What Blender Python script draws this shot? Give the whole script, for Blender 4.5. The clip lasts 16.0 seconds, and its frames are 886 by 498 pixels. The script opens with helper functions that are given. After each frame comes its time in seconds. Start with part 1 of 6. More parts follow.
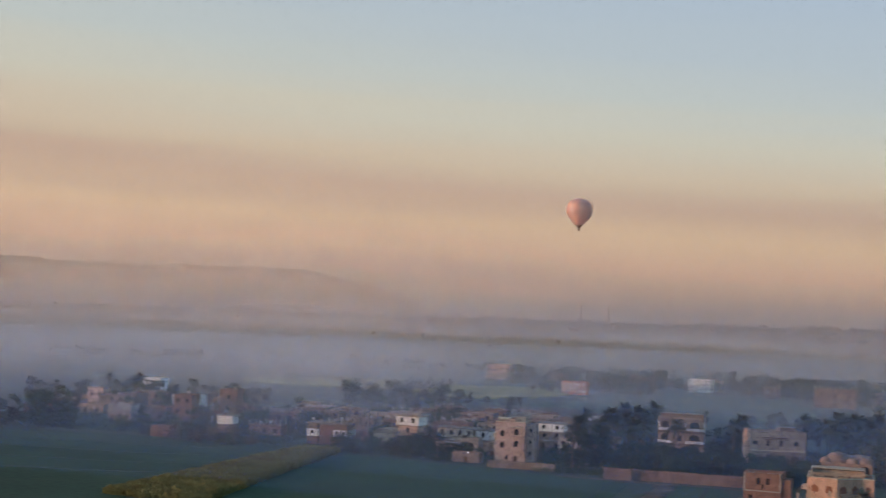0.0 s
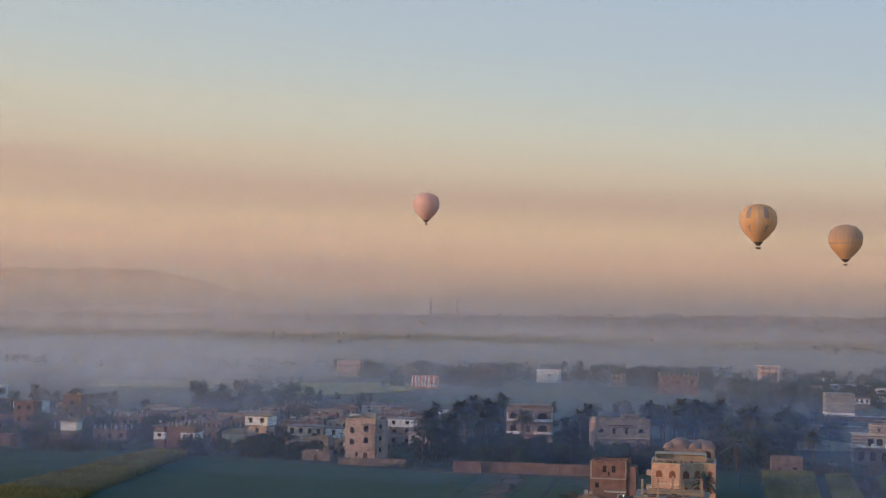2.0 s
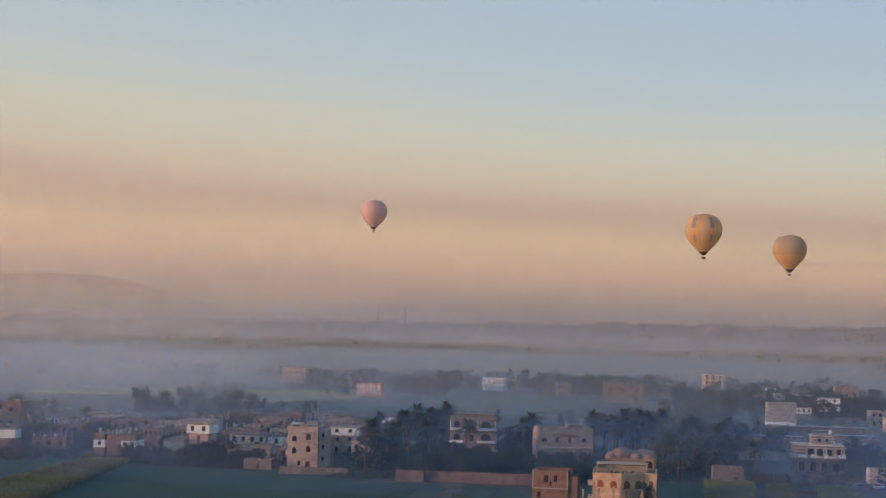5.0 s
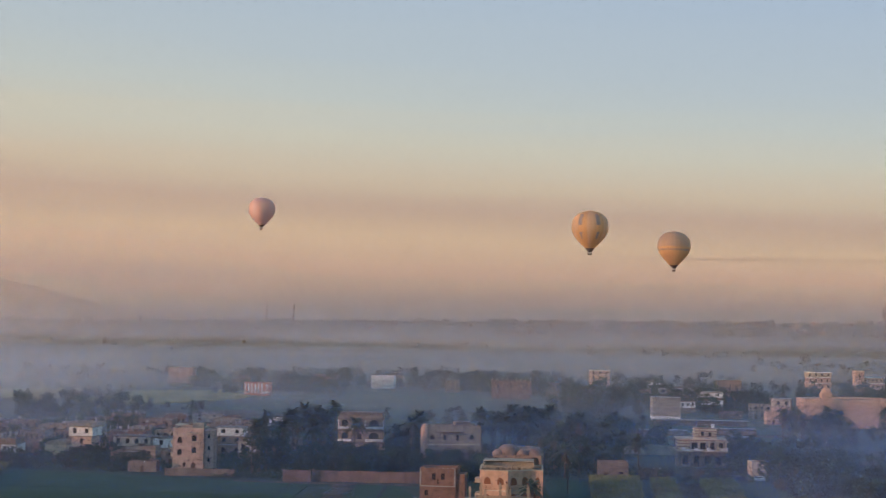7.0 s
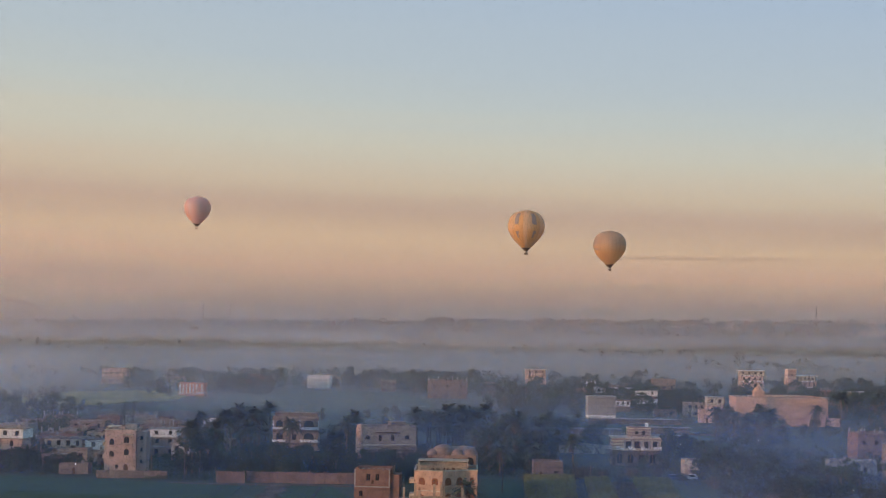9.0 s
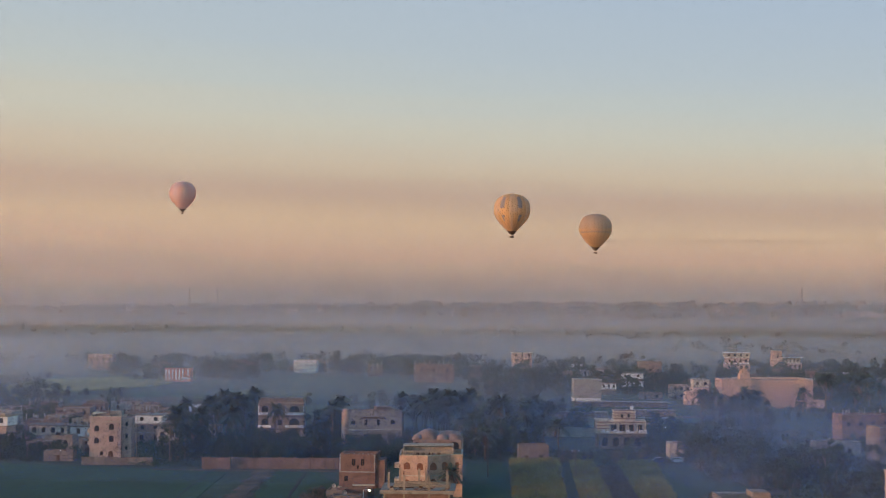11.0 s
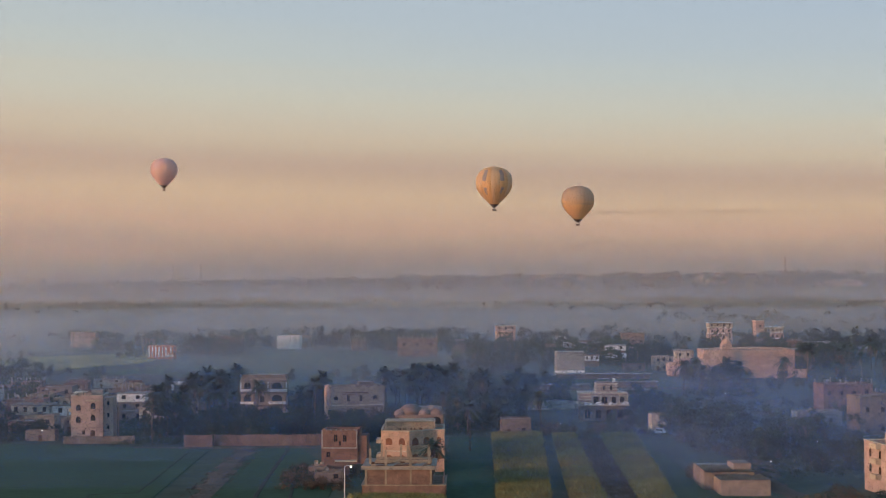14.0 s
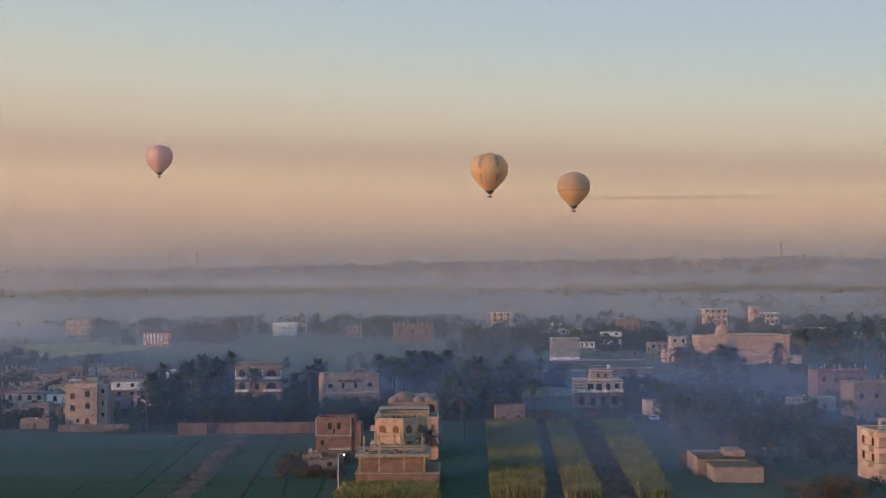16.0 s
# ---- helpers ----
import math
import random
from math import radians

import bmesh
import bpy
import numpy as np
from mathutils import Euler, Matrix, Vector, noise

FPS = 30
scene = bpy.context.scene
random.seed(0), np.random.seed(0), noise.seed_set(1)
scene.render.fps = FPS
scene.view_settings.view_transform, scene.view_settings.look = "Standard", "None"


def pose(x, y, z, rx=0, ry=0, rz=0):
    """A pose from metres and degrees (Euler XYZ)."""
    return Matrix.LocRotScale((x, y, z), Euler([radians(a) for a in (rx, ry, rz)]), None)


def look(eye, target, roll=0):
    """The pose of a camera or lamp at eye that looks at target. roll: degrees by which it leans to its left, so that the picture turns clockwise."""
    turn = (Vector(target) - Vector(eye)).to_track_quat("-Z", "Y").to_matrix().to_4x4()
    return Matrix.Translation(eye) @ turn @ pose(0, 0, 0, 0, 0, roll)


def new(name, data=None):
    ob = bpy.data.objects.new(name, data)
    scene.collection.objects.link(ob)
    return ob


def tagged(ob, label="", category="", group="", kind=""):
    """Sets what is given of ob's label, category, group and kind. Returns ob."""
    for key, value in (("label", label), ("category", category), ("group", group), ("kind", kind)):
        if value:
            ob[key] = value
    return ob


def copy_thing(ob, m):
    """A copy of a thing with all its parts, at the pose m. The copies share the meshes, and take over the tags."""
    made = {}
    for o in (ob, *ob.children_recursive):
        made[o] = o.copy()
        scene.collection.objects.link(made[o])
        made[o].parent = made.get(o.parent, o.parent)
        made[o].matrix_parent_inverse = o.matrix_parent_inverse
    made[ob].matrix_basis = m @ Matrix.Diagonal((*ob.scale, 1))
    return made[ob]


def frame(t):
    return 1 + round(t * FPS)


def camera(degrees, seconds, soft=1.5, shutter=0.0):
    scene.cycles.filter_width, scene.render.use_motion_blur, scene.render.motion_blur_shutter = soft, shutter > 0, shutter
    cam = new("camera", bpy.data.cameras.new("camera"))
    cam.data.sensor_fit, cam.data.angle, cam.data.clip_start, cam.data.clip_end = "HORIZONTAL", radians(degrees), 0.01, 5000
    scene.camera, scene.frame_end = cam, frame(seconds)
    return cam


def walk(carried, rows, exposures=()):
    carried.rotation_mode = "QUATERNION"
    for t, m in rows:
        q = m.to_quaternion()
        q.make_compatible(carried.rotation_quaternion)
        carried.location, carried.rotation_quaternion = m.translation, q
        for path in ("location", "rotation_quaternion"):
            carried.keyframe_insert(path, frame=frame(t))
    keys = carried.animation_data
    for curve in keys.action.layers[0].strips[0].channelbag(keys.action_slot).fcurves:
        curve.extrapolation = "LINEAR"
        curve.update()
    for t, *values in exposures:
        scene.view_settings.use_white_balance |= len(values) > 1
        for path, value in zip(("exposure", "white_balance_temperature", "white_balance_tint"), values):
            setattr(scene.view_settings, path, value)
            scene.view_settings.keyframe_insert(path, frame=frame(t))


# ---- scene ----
cam = camera(33.88, 16.0, soft=1.0, shutter=0.5)
PATH = [
    (0, (-5.42, -3.72, 41.92), (-116.10, 380.31, 58.44), 2.54),
    (0.5, (-5.23, -3.59, 42.01), (-95.47, 385.74, 58.93), 2.26),
    (0.7, (-5.16, -3.53, 42.04), (-87.88, 387.46, 58.88), 2.02),
    (1, (-5.05, -3.44, 42.09), (-79.24, 389.26, 58.85), 1.69),
    (1.2, (-4.97, -3.39, 42.12), (-77.37, 389.68, 58.17), 1.53),
    (1.5, (-4.86, -3.30, 42.17), (-77.97, 389.65, 57.76), 1.39),
    (2, (-4.69, -3.15, 42.26), (-74.96, 390.28, 58.78), 1.08),
    (2.5, (-4.51, -3.00, 42.34), (-68.48, 391.47, 59.54), 1.15),
    (3, (-4.34, -2.85, 42.42), (-64.72, 392.15, 60.47), 1.20),
    (3.5, (-4.17, -2.70, 42.50), (-63.07, 392.51, 60.85), 1.28),
    (3.7, (-4.10, -2.64, 42.53), (-62.65, 392.62, 60.92), 1.33),
    (5.8, (-3.40, -2.01, 42.86), (-53.96, 394.33, 61.72), 1.51),
    (6, (-3.34, -1.95, 42.89), (-50.64, 394.80, 61.50), 1.53),
    (6.5, (-3.17, -1.81, 42.96), (-39.91, 396.08, 61.22), 1.41),
    (7, (-3.01, -1.67, 43.04), (-29.15, 397.04, 61.63), 0.96),
    (7.5, (-2.85, -1.53, 43.11), (-21.13, 397.63, 61.43), 0.78),
    (8, (-2.69, -1.40, 43.19), (-17.26, 397.92, 61.55), 0.91),
    (8.5, (-2.52, -1.27, 43.26), (-13.57, 398.14, 62.06), 0.91),
    (9, (-2.36, -1.14, 43.33), (-11.35, 398.33, 61.90), 0.85),
    (9.2, (-2.29, -1.09, 43.36), (-10.95, 398.39, 61.80), 0.74),
    (11.3, (-1.60, -0.64, 43.67), (-6.22, 399.10, 57.33), 0.46),
    (11.5, (-1.53, -0.60, 43.70), (-5.60, 399.15, 57.20), 0.41),
    (12, (-1.37, -0.51, 43.77), (-4.01, 399.29, 56.37), 0.08),
    (12.5, (-1.20, -0.42, 43.85), (-2.37, 399.41, 55.59), -0.09),
    (13, (-1.03, -0.34, 43.92), (-2.84, 399.53, 53.90), -0.08),
    (13.5, (-0.86, -0.27, 44.00), (-1.84, 399.65, 52.15), -0.22),
    (14, (-0.69, -0.20, 44.08), (-1.62, 399.74, 50.78), -0.19),
    (14.5, (-0.52, -0.14, 44.15), (-1.29, 399.82, 49.56), -0.18),
    (15, (-0.35, -0.09, 44.23), (-0.87, 399.89, 48.90), -0.25),
    (15.5, (-0.17, -0.04, 44.32), (-0.34, 399.94, 48.24), -0.28),
    (16, (0.00, 0.00, 44.40), (0.00, 399.99, 47.30), -0.32),
]
EXPOSURE = 1.12
walk(cam, [(t, look(eye, target, roll)) for t, eye, target, roll in PATH], exposures=[(0, EXPOSURE), (16, EXPOSURE)])

# ---- light ----
SUN_AZ, SUN_EL = 241.0, 7.0        # degrees clockwise from +Y (north), above the horizon
world = bpy.data.worlds.new("world")
scene.world = world
world.use_nodes = True
_n = world.node_tree.nodes
_sky = _n.new("ShaderNodeTexSky")
_sky.sky_type, _sky.sun_disc = "NISHITA", False
_sky.sun_elevation, _sky.sun_rotation = radians(SUN_EL), radians(SUN_AZ)
_sky.air_density, _sky.dust_density, _sky.ozone_density = 1.4, 0.6, 3.4
_n["Background"].inputs["Strength"].default_value = 0.15
world.node_tree.links.new(_sky.outputs[0], _n["Background"].inputs["Color"])

sun = new("sun", bpy.data.lights.new("sun", "SUN"))
sun.data.energy, sun.data.angle, sun.data.color = 1.25, radians(2.0), (1.0, 0.55, 0.34)
_a, _e = radians(SUN_AZ), radians(SUN_EL)
SUN_DIR = Vector((math.sin(_a) * math.cos(_e), math.cos(_a) * math.cos(_e), math.sin(_e)))
sun.matrix_world = look(SUN_DIR * 300 + Vector((0, 400, 0)), (0, 400, 0))
scene.cycles.transparent_max_bounces = 110


# ---- materials ----
def lin(r, g, b):
    return tuple(((c / 255 + 0.055) / 1.055) ** 2.4 if c > 10 else c / 255 / 12.92 for c in (r, g, b)) + (1.0,)


def node(nt, kind, **vals):
    n = nt.nodes.new(kind)
    for k, v in vals.items():
        n.inputs[k.replace("_", " ")].default_value = v
    return n


def mat(name, base, rough=0.85, vary=0.3, scale=0.5, fine=6.0, stain=None, bump=0.3, metal=0.0, island=0.0, rand=0.12):
    """A matt surface: two scales of noise, stains, fine relief and a little change from object to object."""
    m = bpy.data.materials.new(name)
    m.use_nodes = True
    nt = m.node_tree
    L = nt.links.new
    b = nt.nodes["Principled BSDF"]
    b.inputs["Roughness"].default_value, b.inputs["Metallic"].default_value = rough, metal
    b.inputs["Specular IOR Level"].default_value = 0.25
    tc = nt.nodes.new("ShaderNodeTexCoord")
    n1 = node(nt, "ShaderNodeTexNoise", Scale=scale, Detail=4.0)
    n2 = node(nt, "ShaderNodeTexNoise", Scale=fine, Detail=3.0)
    L(tc.outputs["Object"], n1.inputs["Vector"])
    L(tc.outputs["Object"], n2.inputs["Vector"])
    add = nt.nodes.new("ShaderNodeMath")
    add.operation = "ADD"
    L(n1.outputs["Fac"], add.inputs[0])
    L(n2.outputs["Fac"], add.inputs[1])
    mr = node(nt, "ShaderNodeMapRange", From_Min=0.7, From_Max=1.3, To_Min=1 - vary, To_Max=1 + vary)
    L(add.outputs[0], mr.inputs["Value"])
    info = nt.nodes.new("ShaderNodeObjectInfo")
    mo = node(nt, "ShaderNodeMapRange", To_Min=1 - rand, To_Max=1 + rand)
    L(info.outputs["Random"], mo.inputs["Value"])
    mul = nt.nodes.new("ShaderNodeMath")
    mul.operation = "MULTIPLY"
    L(mr.outputs[0], mul.inputs[0])
    L(mo.outputs[0], mul.inputs[1])
    last = mul
    if island:
        geo = nt.nodes.new("ShaderNodeNewGeometry")
        mi = node(nt, "ShaderNodeMapRange", To_Min=1 - island, To_Max=1 + island)
        L(geo.outputs["Random Per Island"], mi.inputs["Value"])
        last = nt.nodes.new("ShaderNodeMath")
        last.operation = "MULTIPLY"
        L(mul.outputs[0], last.inputs[0])
        L(mi.outputs[0], last.inputs[1])
    col = nt.nodes.new("ShaderNodeVectorMath")
    col.operation = "SCALE"
    if stain:
        mx = nt.nodes.new("ShaderNodeMix")
        mx.data_type = "RGBA"
        mx.inputs[6].default_value, mx.inputs[7].default_value = (*base, 1), (*stain, 1)
        n3 = node(nt, "ShaderNodeTexNoise", Scale=scale * 1.7, Detail=6.0, Roughness=0.65)
        st = node(nt, "ShaderNodeMapRange", From_Min=0.48, From_Max=0.72)
        L(tc.outputs["Object"], n3.inputs["Vector"])
        L(n3.outputs["Fac"], st.inputs["Value"])
        L(st.outputs[0], mx.inputs[0])
        L(mx.outputs[2], col.inputs[0])
    else:
        col.inputs[0].default_value = base
    L(last.outputs[0], col.inputs["Scale"])
    L(col.outputs[0], b.inputs["Base Color"])
    if bump:
        bp = node(nt, "ShaderNodeBump", Strength=bump, Distance=0.1)
        L(n2.outputs["Fac"], bp.inputs["Height"])
        L(bp.outputs[0], b.inputs["Normal"])
    return m


def glow(name, colour, strength):
    m = bpy.data.materials.new(name)
    m.use_nodes = True
    nt = m.node_tree
    e = node(nt, "ShaderNodeEmission", Color=colour, Strength=strength)
    nt.links.new(e.outputs[0], nt.nodes["Material Output"].inputs["Surface"])
    return m


M_PINK = mat("salmon plaster", (0.45, 0.31, 0.265), stain=(0.34, 0.23, 0.19))
M_ORANGE = mat("ochre orange plaster", (0.52, 0.325, 0.235), stain=(0.43, 0.26, 0.185))
M_SAND = mat("sand plaster", (0.30, 0.23, 0.175), stain=(0.21, 0.165, 0.13))
M_WHITE = mat("white limewash", (0.66, 0.64, 0.62), stain=(0.55, 0.52, 0.48))
M_CREAM = mat("cream plaster", (0.47, 0.39, 0.30), stain=(0.34, 0.275, 0.215))
M_GREY = mat("grey concrete", (0.29, 0.265, 0.245), stain=(0.20, 0.18, 0.17))
M_BRICK = mat("raw red brick", (0.21, 0.125, 0.102), stain=(0.145, 0.10, 0.088), scale=0.5, fine=6.0, vary=0.35, bump=0.6)
M_WALLB = mat("weathered brick", (0.165, 0.108, 0.092), stain=(0.115, 0.088, 0.08), scale=0.4, fine=5.0, vary=0.35, bump=0.6)
M_MUD = mat("mud brick", (0.20, 0.15, 0.125), stain=(0.14, 0.11, 0.095), vary=0.35)
M_ROOF = mat("dusty roof screed", (0.30, 0.26, 0.23), stain=(0.18, 0.15, 0.13))
M_THATCH = mat("cane stalks on a roof", (0.22, 0.17, 0.12), vary=0.5, fine=14.0)
M_DARK = mat("dark window glass", (0.025, 0.028, 0.035), rough=0.25, vary=0.2, bump=0.0)
M_WOODB = mat("brown painted wood", (0.10, 0.05, 0.03), rough=0.7)
M_STEEL = mat("galvanised steel", (0.42, 0.42, 0.43), rough=0.5, metal=0.6)
M_BARK = mat("palm bark", (0.14, 0.10, 0.07), fine=4.0, bump=0.6)
M_LEAF = mat("dusty green leaves", (0.040, 0.056, 0.034), rough=0.7, vary=0.35, scale=0.25, fine=2.0, island=0.35, rand=0.3, bump=0.0)
M_FROND = mat("palm fronds", (0.058, 0.066, 0.040), rough=0.6, vary=0.3, scale=0.4, island=0.3, rand=0.25, bump=0.0)
M_DRY = mat("dry brown scrub", (0.105, 0.078, 0.056), vary=0.35, scale=0.3, island=0.35, rand=0.25, bump=0.0)
M_CANE = mat("yellowing sugar cane", (0.21, 0.195, 0.08), vary=0.28, scale=0.12, fine=1.5, island=0.28, stain=(0.20, 0.14, 0.05), bump=0.0)
M_CANEG = mat("green sugar cane", (0.175, 0.18, 0.078), vary=0.28, scale=0.12, fine=1.5, island=0.28, bump=0.0)
M_CLOVER = mat("green clover", (0.028, 0.062, 0.028), vary=0.3, scale=0.03, fine=0.6, stain=(0.038, 0.066, 0.030), bump=0.5)
M_FARY = mat("pale yellow crop", (0.25, 0.21, 0.07), vary=0.25, scale=0.03, fine=0.4)
M_EARTH = mat("bare brown earth", (0.11, 0.075, 0.056), vary=0.4, scale=0.12, fine=1.4, stain=(0.06, 0.055, 0.042), bump=0.8)
M_DARKE = mat("dark wet earth", (0.035, 0.035, 0.028), vary=0.4, scale=0.2)
M_GROUND = mat("farmland", (0.048, 0.064, 0.040), vary=0.35, scale=0.012, fine=0.2, stain=(0.066, 0.066, 0.046), bump=0.5)
M_HILL = mat("desert rock", (0.40, 0.31, 0.26), vary=0.3, scale=0.01, fine=0.08, bump=0.6)
# mud brick lightened in its base colour, as the sunlit shed front
M_SHED = mat("sunlit mud plaster", (0.28, 0.205, 0.17), stain=(0.20, 0.15, 0.125))
M_DOME = mat("rose mud plaster", (0.25, 0.175, 0.15), stain=(0.19, 0.135, 0.115))
M_STRIPE = mat("red painted plaster", (0.50, 0.17, 0.11), stain=(0.40, 0.15, 0.11))
M_FRAME = mat("orange-brown window wood", (0.22, 0.085, 0.045), rough=0.6)
M_LAMP = glow("lit lamp", (1.0, 0.78, 0.50, 1), 7.0)


# ---- building blocks ----
KEEP_OUT = []


def box(bm, x0, x1, y0, y1, z0, z1):
    v = [bm.verts.new(p) for p in ((x0, y0, z0), (x1, y0, z0), (x1, y1, z0), (x0, y1, z0), (x0, y0, z1), (x1, y0, z1), (x1, y1, z1), (x0, y1, z1))]
    for f in ((0, 3, 2, 1), (4, 5, 6, 7), (0, 1, 5, 4), (1, 2, 6, 5), (2, 3, 7, 6), (3, 0, 4, 7)):
        bm.faces.new([v[i] for i in f])


def tube(bm, pts, radii, sides=8):
    """A tapered round bar through the points."""
    rings = []
    for i, (p, r) in enumerate(zip(pts, radii)):
        p = Vector(p)
        d = (Vector(pts[min(i + 1, len(pts) - 1)]) - Vector(pts[max(i - 1, 0)])).normalized()
        a = d.orthogonal().normalized()
        b = d.cross(a)
        rings.append([bm.verts.new(p + (a * math.cos(k * math.tau / sides) + b * math.sin(k * math.tau / sides)) * r) for k in range(sides)])
    for q, s in zip(rings, rings[1:]):
        for k in range(sides):
            bm.faces.new((q[k], q[(k + 1) % sides], s[(k + 1) % sides], s[k]))
    bm.faces.new(rings[0][::-1])
    bm.faces.new(rings[-1])


def mesh_of(name, bm, material, smooth=False):
    me = bpy.data.meshes.new(name)
    bmesh.ops.recalc_face_normals(bm, faces=bm.faces)
    bm.to_mesh(me)
    bm.free()
    me.materials.append(material)
    if smooth:
        me.polygons.foreach_set("use_smooth", [True] * len(me.polygons))
    return me


def part(name, bm, material, parent, label="", smooth=False):
    ob = new(name, mesh_of(name, bm, material, smooth))
    ob.parent = parent
    return tagged(ob, label)


def array_mesh(name, verts, faces, material):
    me = bpy.data.meshes.new(name)
    if isinstance(verts, np.ndarray):
        verts, faces = verts.tolist(), faces.tolist()
    me.from_pydata(verts, [], faces)
    me.materials.append(material)
    me.update()
    return me


def thing(name, x, y, z, rz, label, category, group="", kind=""):
    ob = new(name)
    ob.matrix_world = pose(x, y, z, 0, 0, rz)
    return tagged(ob, label, category, group, kind)


def whole(name, bm, material, label, category="", kind="", x=0, y=0, z=0, rz=0, smooth=False):
    ob = new(name, mesh_of(name, bm, material, smooth))
    ob.matrix_world = pose(x, y, z, 0, 0, rz)
    return tagged(ob, label, category, "", kind)


def wall_bm(w, h, holes, thick=0.28):
    """An upright wall along x, centred, with its outside at y = 0 and openings right through it: (centre, foot, width, height, arched)."""
    bm = bmesh.new()
    xs = sorted({-w / 2, w / 2, *[c - o / 2 for c, _, o, _, _ in holes], *[c + o / 2 for c, _, o, _, _ in holes]})
    zs = sorted({0.0, h, *[z for _, z, _, _, _ in holes], *[z + t for _, z, _, t, _ in holes]})
    for x0, x1 in zip(xs, xs[1:]):
        run = None
        for z0, z1 in zip(zs, zs[1:]):
            mx, mz = (x0 + x1) / 2, (z0 + z1) / 2
            gap = any(abs(mx - c) < o / 2 and z < mz < z + t for c, z, o, t, _ in holes)
            if not gap:
                run = [run[0] if run else z0, z1]
            if run and (gap or z1 == zs[-1]):
                box(bm, x0, x1, 0, thick, *run)
                run = None
    for c, z, o, t, arched in holes:
        if arched:
            r, n = o / 2, 6
            for s in (-1, 1):
                prof = [(c + s * r, z + t)] + [(c + s * r * math.cos(i * math.pi / 2 / n), z + t - r + r * math.sin(i * math.pi / 2 / n)) for i in range(n + 1)]
                a = [bm.verts.new((px, 0.002, pz)) for px, pz in prof]
                b = [bm.verts.new((px, thick - 0.002, pz)) for px, pz in prof]
                for i in range(1, n + 1):
                    bm.faces.new((a[0], a[i], a[i + 1]))
                    bm.faces.new((b[0], b[i + 1], b[i]))
                    bm.faces.new((a[i], b[i], b[i + 1], a[i + 1]))
    return bm


def fill_opening(parent, side, c, z, o, t, arched, frame_mat, m, kind="window", bare=False, pane=None):
    """A dark pane set back in an opening, with its frame and sill; side is the pose of the wall in the house."""
    bm = bmesh.new()
    box(bm, c - o / 2, c + o / 2, 0.16, 0.19, z, z + t)
    win = part(kind, bm, pane or (M_DARK if kind == "window" else M_WOODB), parent)
    win.matrix_basis = side
    if bare:
        return
    f = 0.07
    bm = bmesh.new()
    box(bm, c - o / 2, c - o / 2 + f, 0.08, 0.16, z, z + t)
    box(bm, c + o / 2 - f, c + o / 2, 0.08, 0.16, z, z + t)
    box(bm, c - o / 2 + f, c + o / 2 - f, 0.08, 0.16, z + t - f, z + t)
    box(bm, c - f / 2, c + f / 2, 0.08, 0.16, z, z + t - f)
    fr = part("frame", bm, frame_mat, win)
    if kind == "window":
        bm = bmesh.new()
        box(bm, c - o / 2 - 0.1, c + o / 2 + 0.1, -0.10, 0.05, z - 0.12, z - 0.003)
        part("sill", bm, m, win)


def house(name, label, x, y, w, d, h, rz, m, front=(), left=(), right=(), parapet=0.7, doors=(), category="house", roof=None, frame_mat=None, coping=None):
    """A flat-roofed house: four walls with openings, roof slab below the parapet, windows and doors. The front middle of its foot is at x, y."""
    t = thing(name, x, y, 0, rz, label, category)
    frame_mat = frame_mat or M_WOODB
    KEEP_OUT.append((x - w / 2, x + w / 2, y, y + d))
    sides = (
        ("front_wall", w, list(front) + [(c, 0.0, o, u, a) for c, o, u, a in doors], pose(0, 0, 0)),
        ("back_wall", w, [], pose(0, d, 0, 0, 0, 180)),
        ("side_wall", d - 0.56, left, pose(-w / 2, d / 2, 0, 0, 0, -90)),
        ("side_wall", d - 0.56, right, pose(w / 2, d / 2, 0, 0, 0, 90)),
    )
    for nm, length, holes, side in sides:
        ob = part(nm, wall_bm(length, h, list(holes)), m, t)
        ob.matrix_basis = side
        for c, z, o, u, a in holes:
            fill_opening(t, side, c, z, o, u, a, frame_mat, m, "door" if z < 0.05 else "window", y > 600)
    bm = bmesh.new()
    box(bm, -w / 2 + 0.29, w / 2 - 0.29, 0.29, d - 0.29, h - parapet - 0.25, h - parapet)
    part("roof", bm, roof or M_ROOF, t, "dusty flat roof")
    if coping:
        bm = bmesh.new()
        box(bm, -w / 2 - 0.15, w / 2 + 0.15, -0.15, 0.40, h + 0.003, h + 0.16)
        box(bm, -w / 2 - 0.15, w / 2 + 0.15, d - 0.40, d + 0.15, h + 0.003, h + 0.16)
        box(bm, -w / 2 - 0.15, -w / 2 + 0.40, 0.40, d - 0.40, h + 0.003, h + 0.16)
        box(bm, w / 2 - 0.40, w / 2 + 0.15, 0.40, d - 0.40, h + 0.003, h + 0.16)
        part("coping", bm, coping, t)
    return t


def row(n, w, z, o, u, arched=False, shift=0.0):
    """n openings spread evenly over a wall w wide."""
    return [((i + 0.5) * w / n - w / 2 + shift, z, o, u, arched) for i in range(n)]


def add_box(parent, name, m, label, *b):
    bm = bmesh.new()
    box(bm, *b)
    return part(name, bm, m, parent, label)


def columns(parent, w, d, z, n, h=1.6, s=0.3, m=None):
    """Bare concrete columns left standing on a roof for the next storey."""
    for i in range(n):
        for yy in (0.2, d - 0.5):
            xx = -w / 2 + 0.2 + i * (w - 0.7) / max(1, n - 1)
            bm = bmesh.new()
            box(bm, xx, xx + s, yy, yy + s, z, z + h * random.uniform(0.7, 1.1))
            part("column", bm, m or M_GREY, parent)

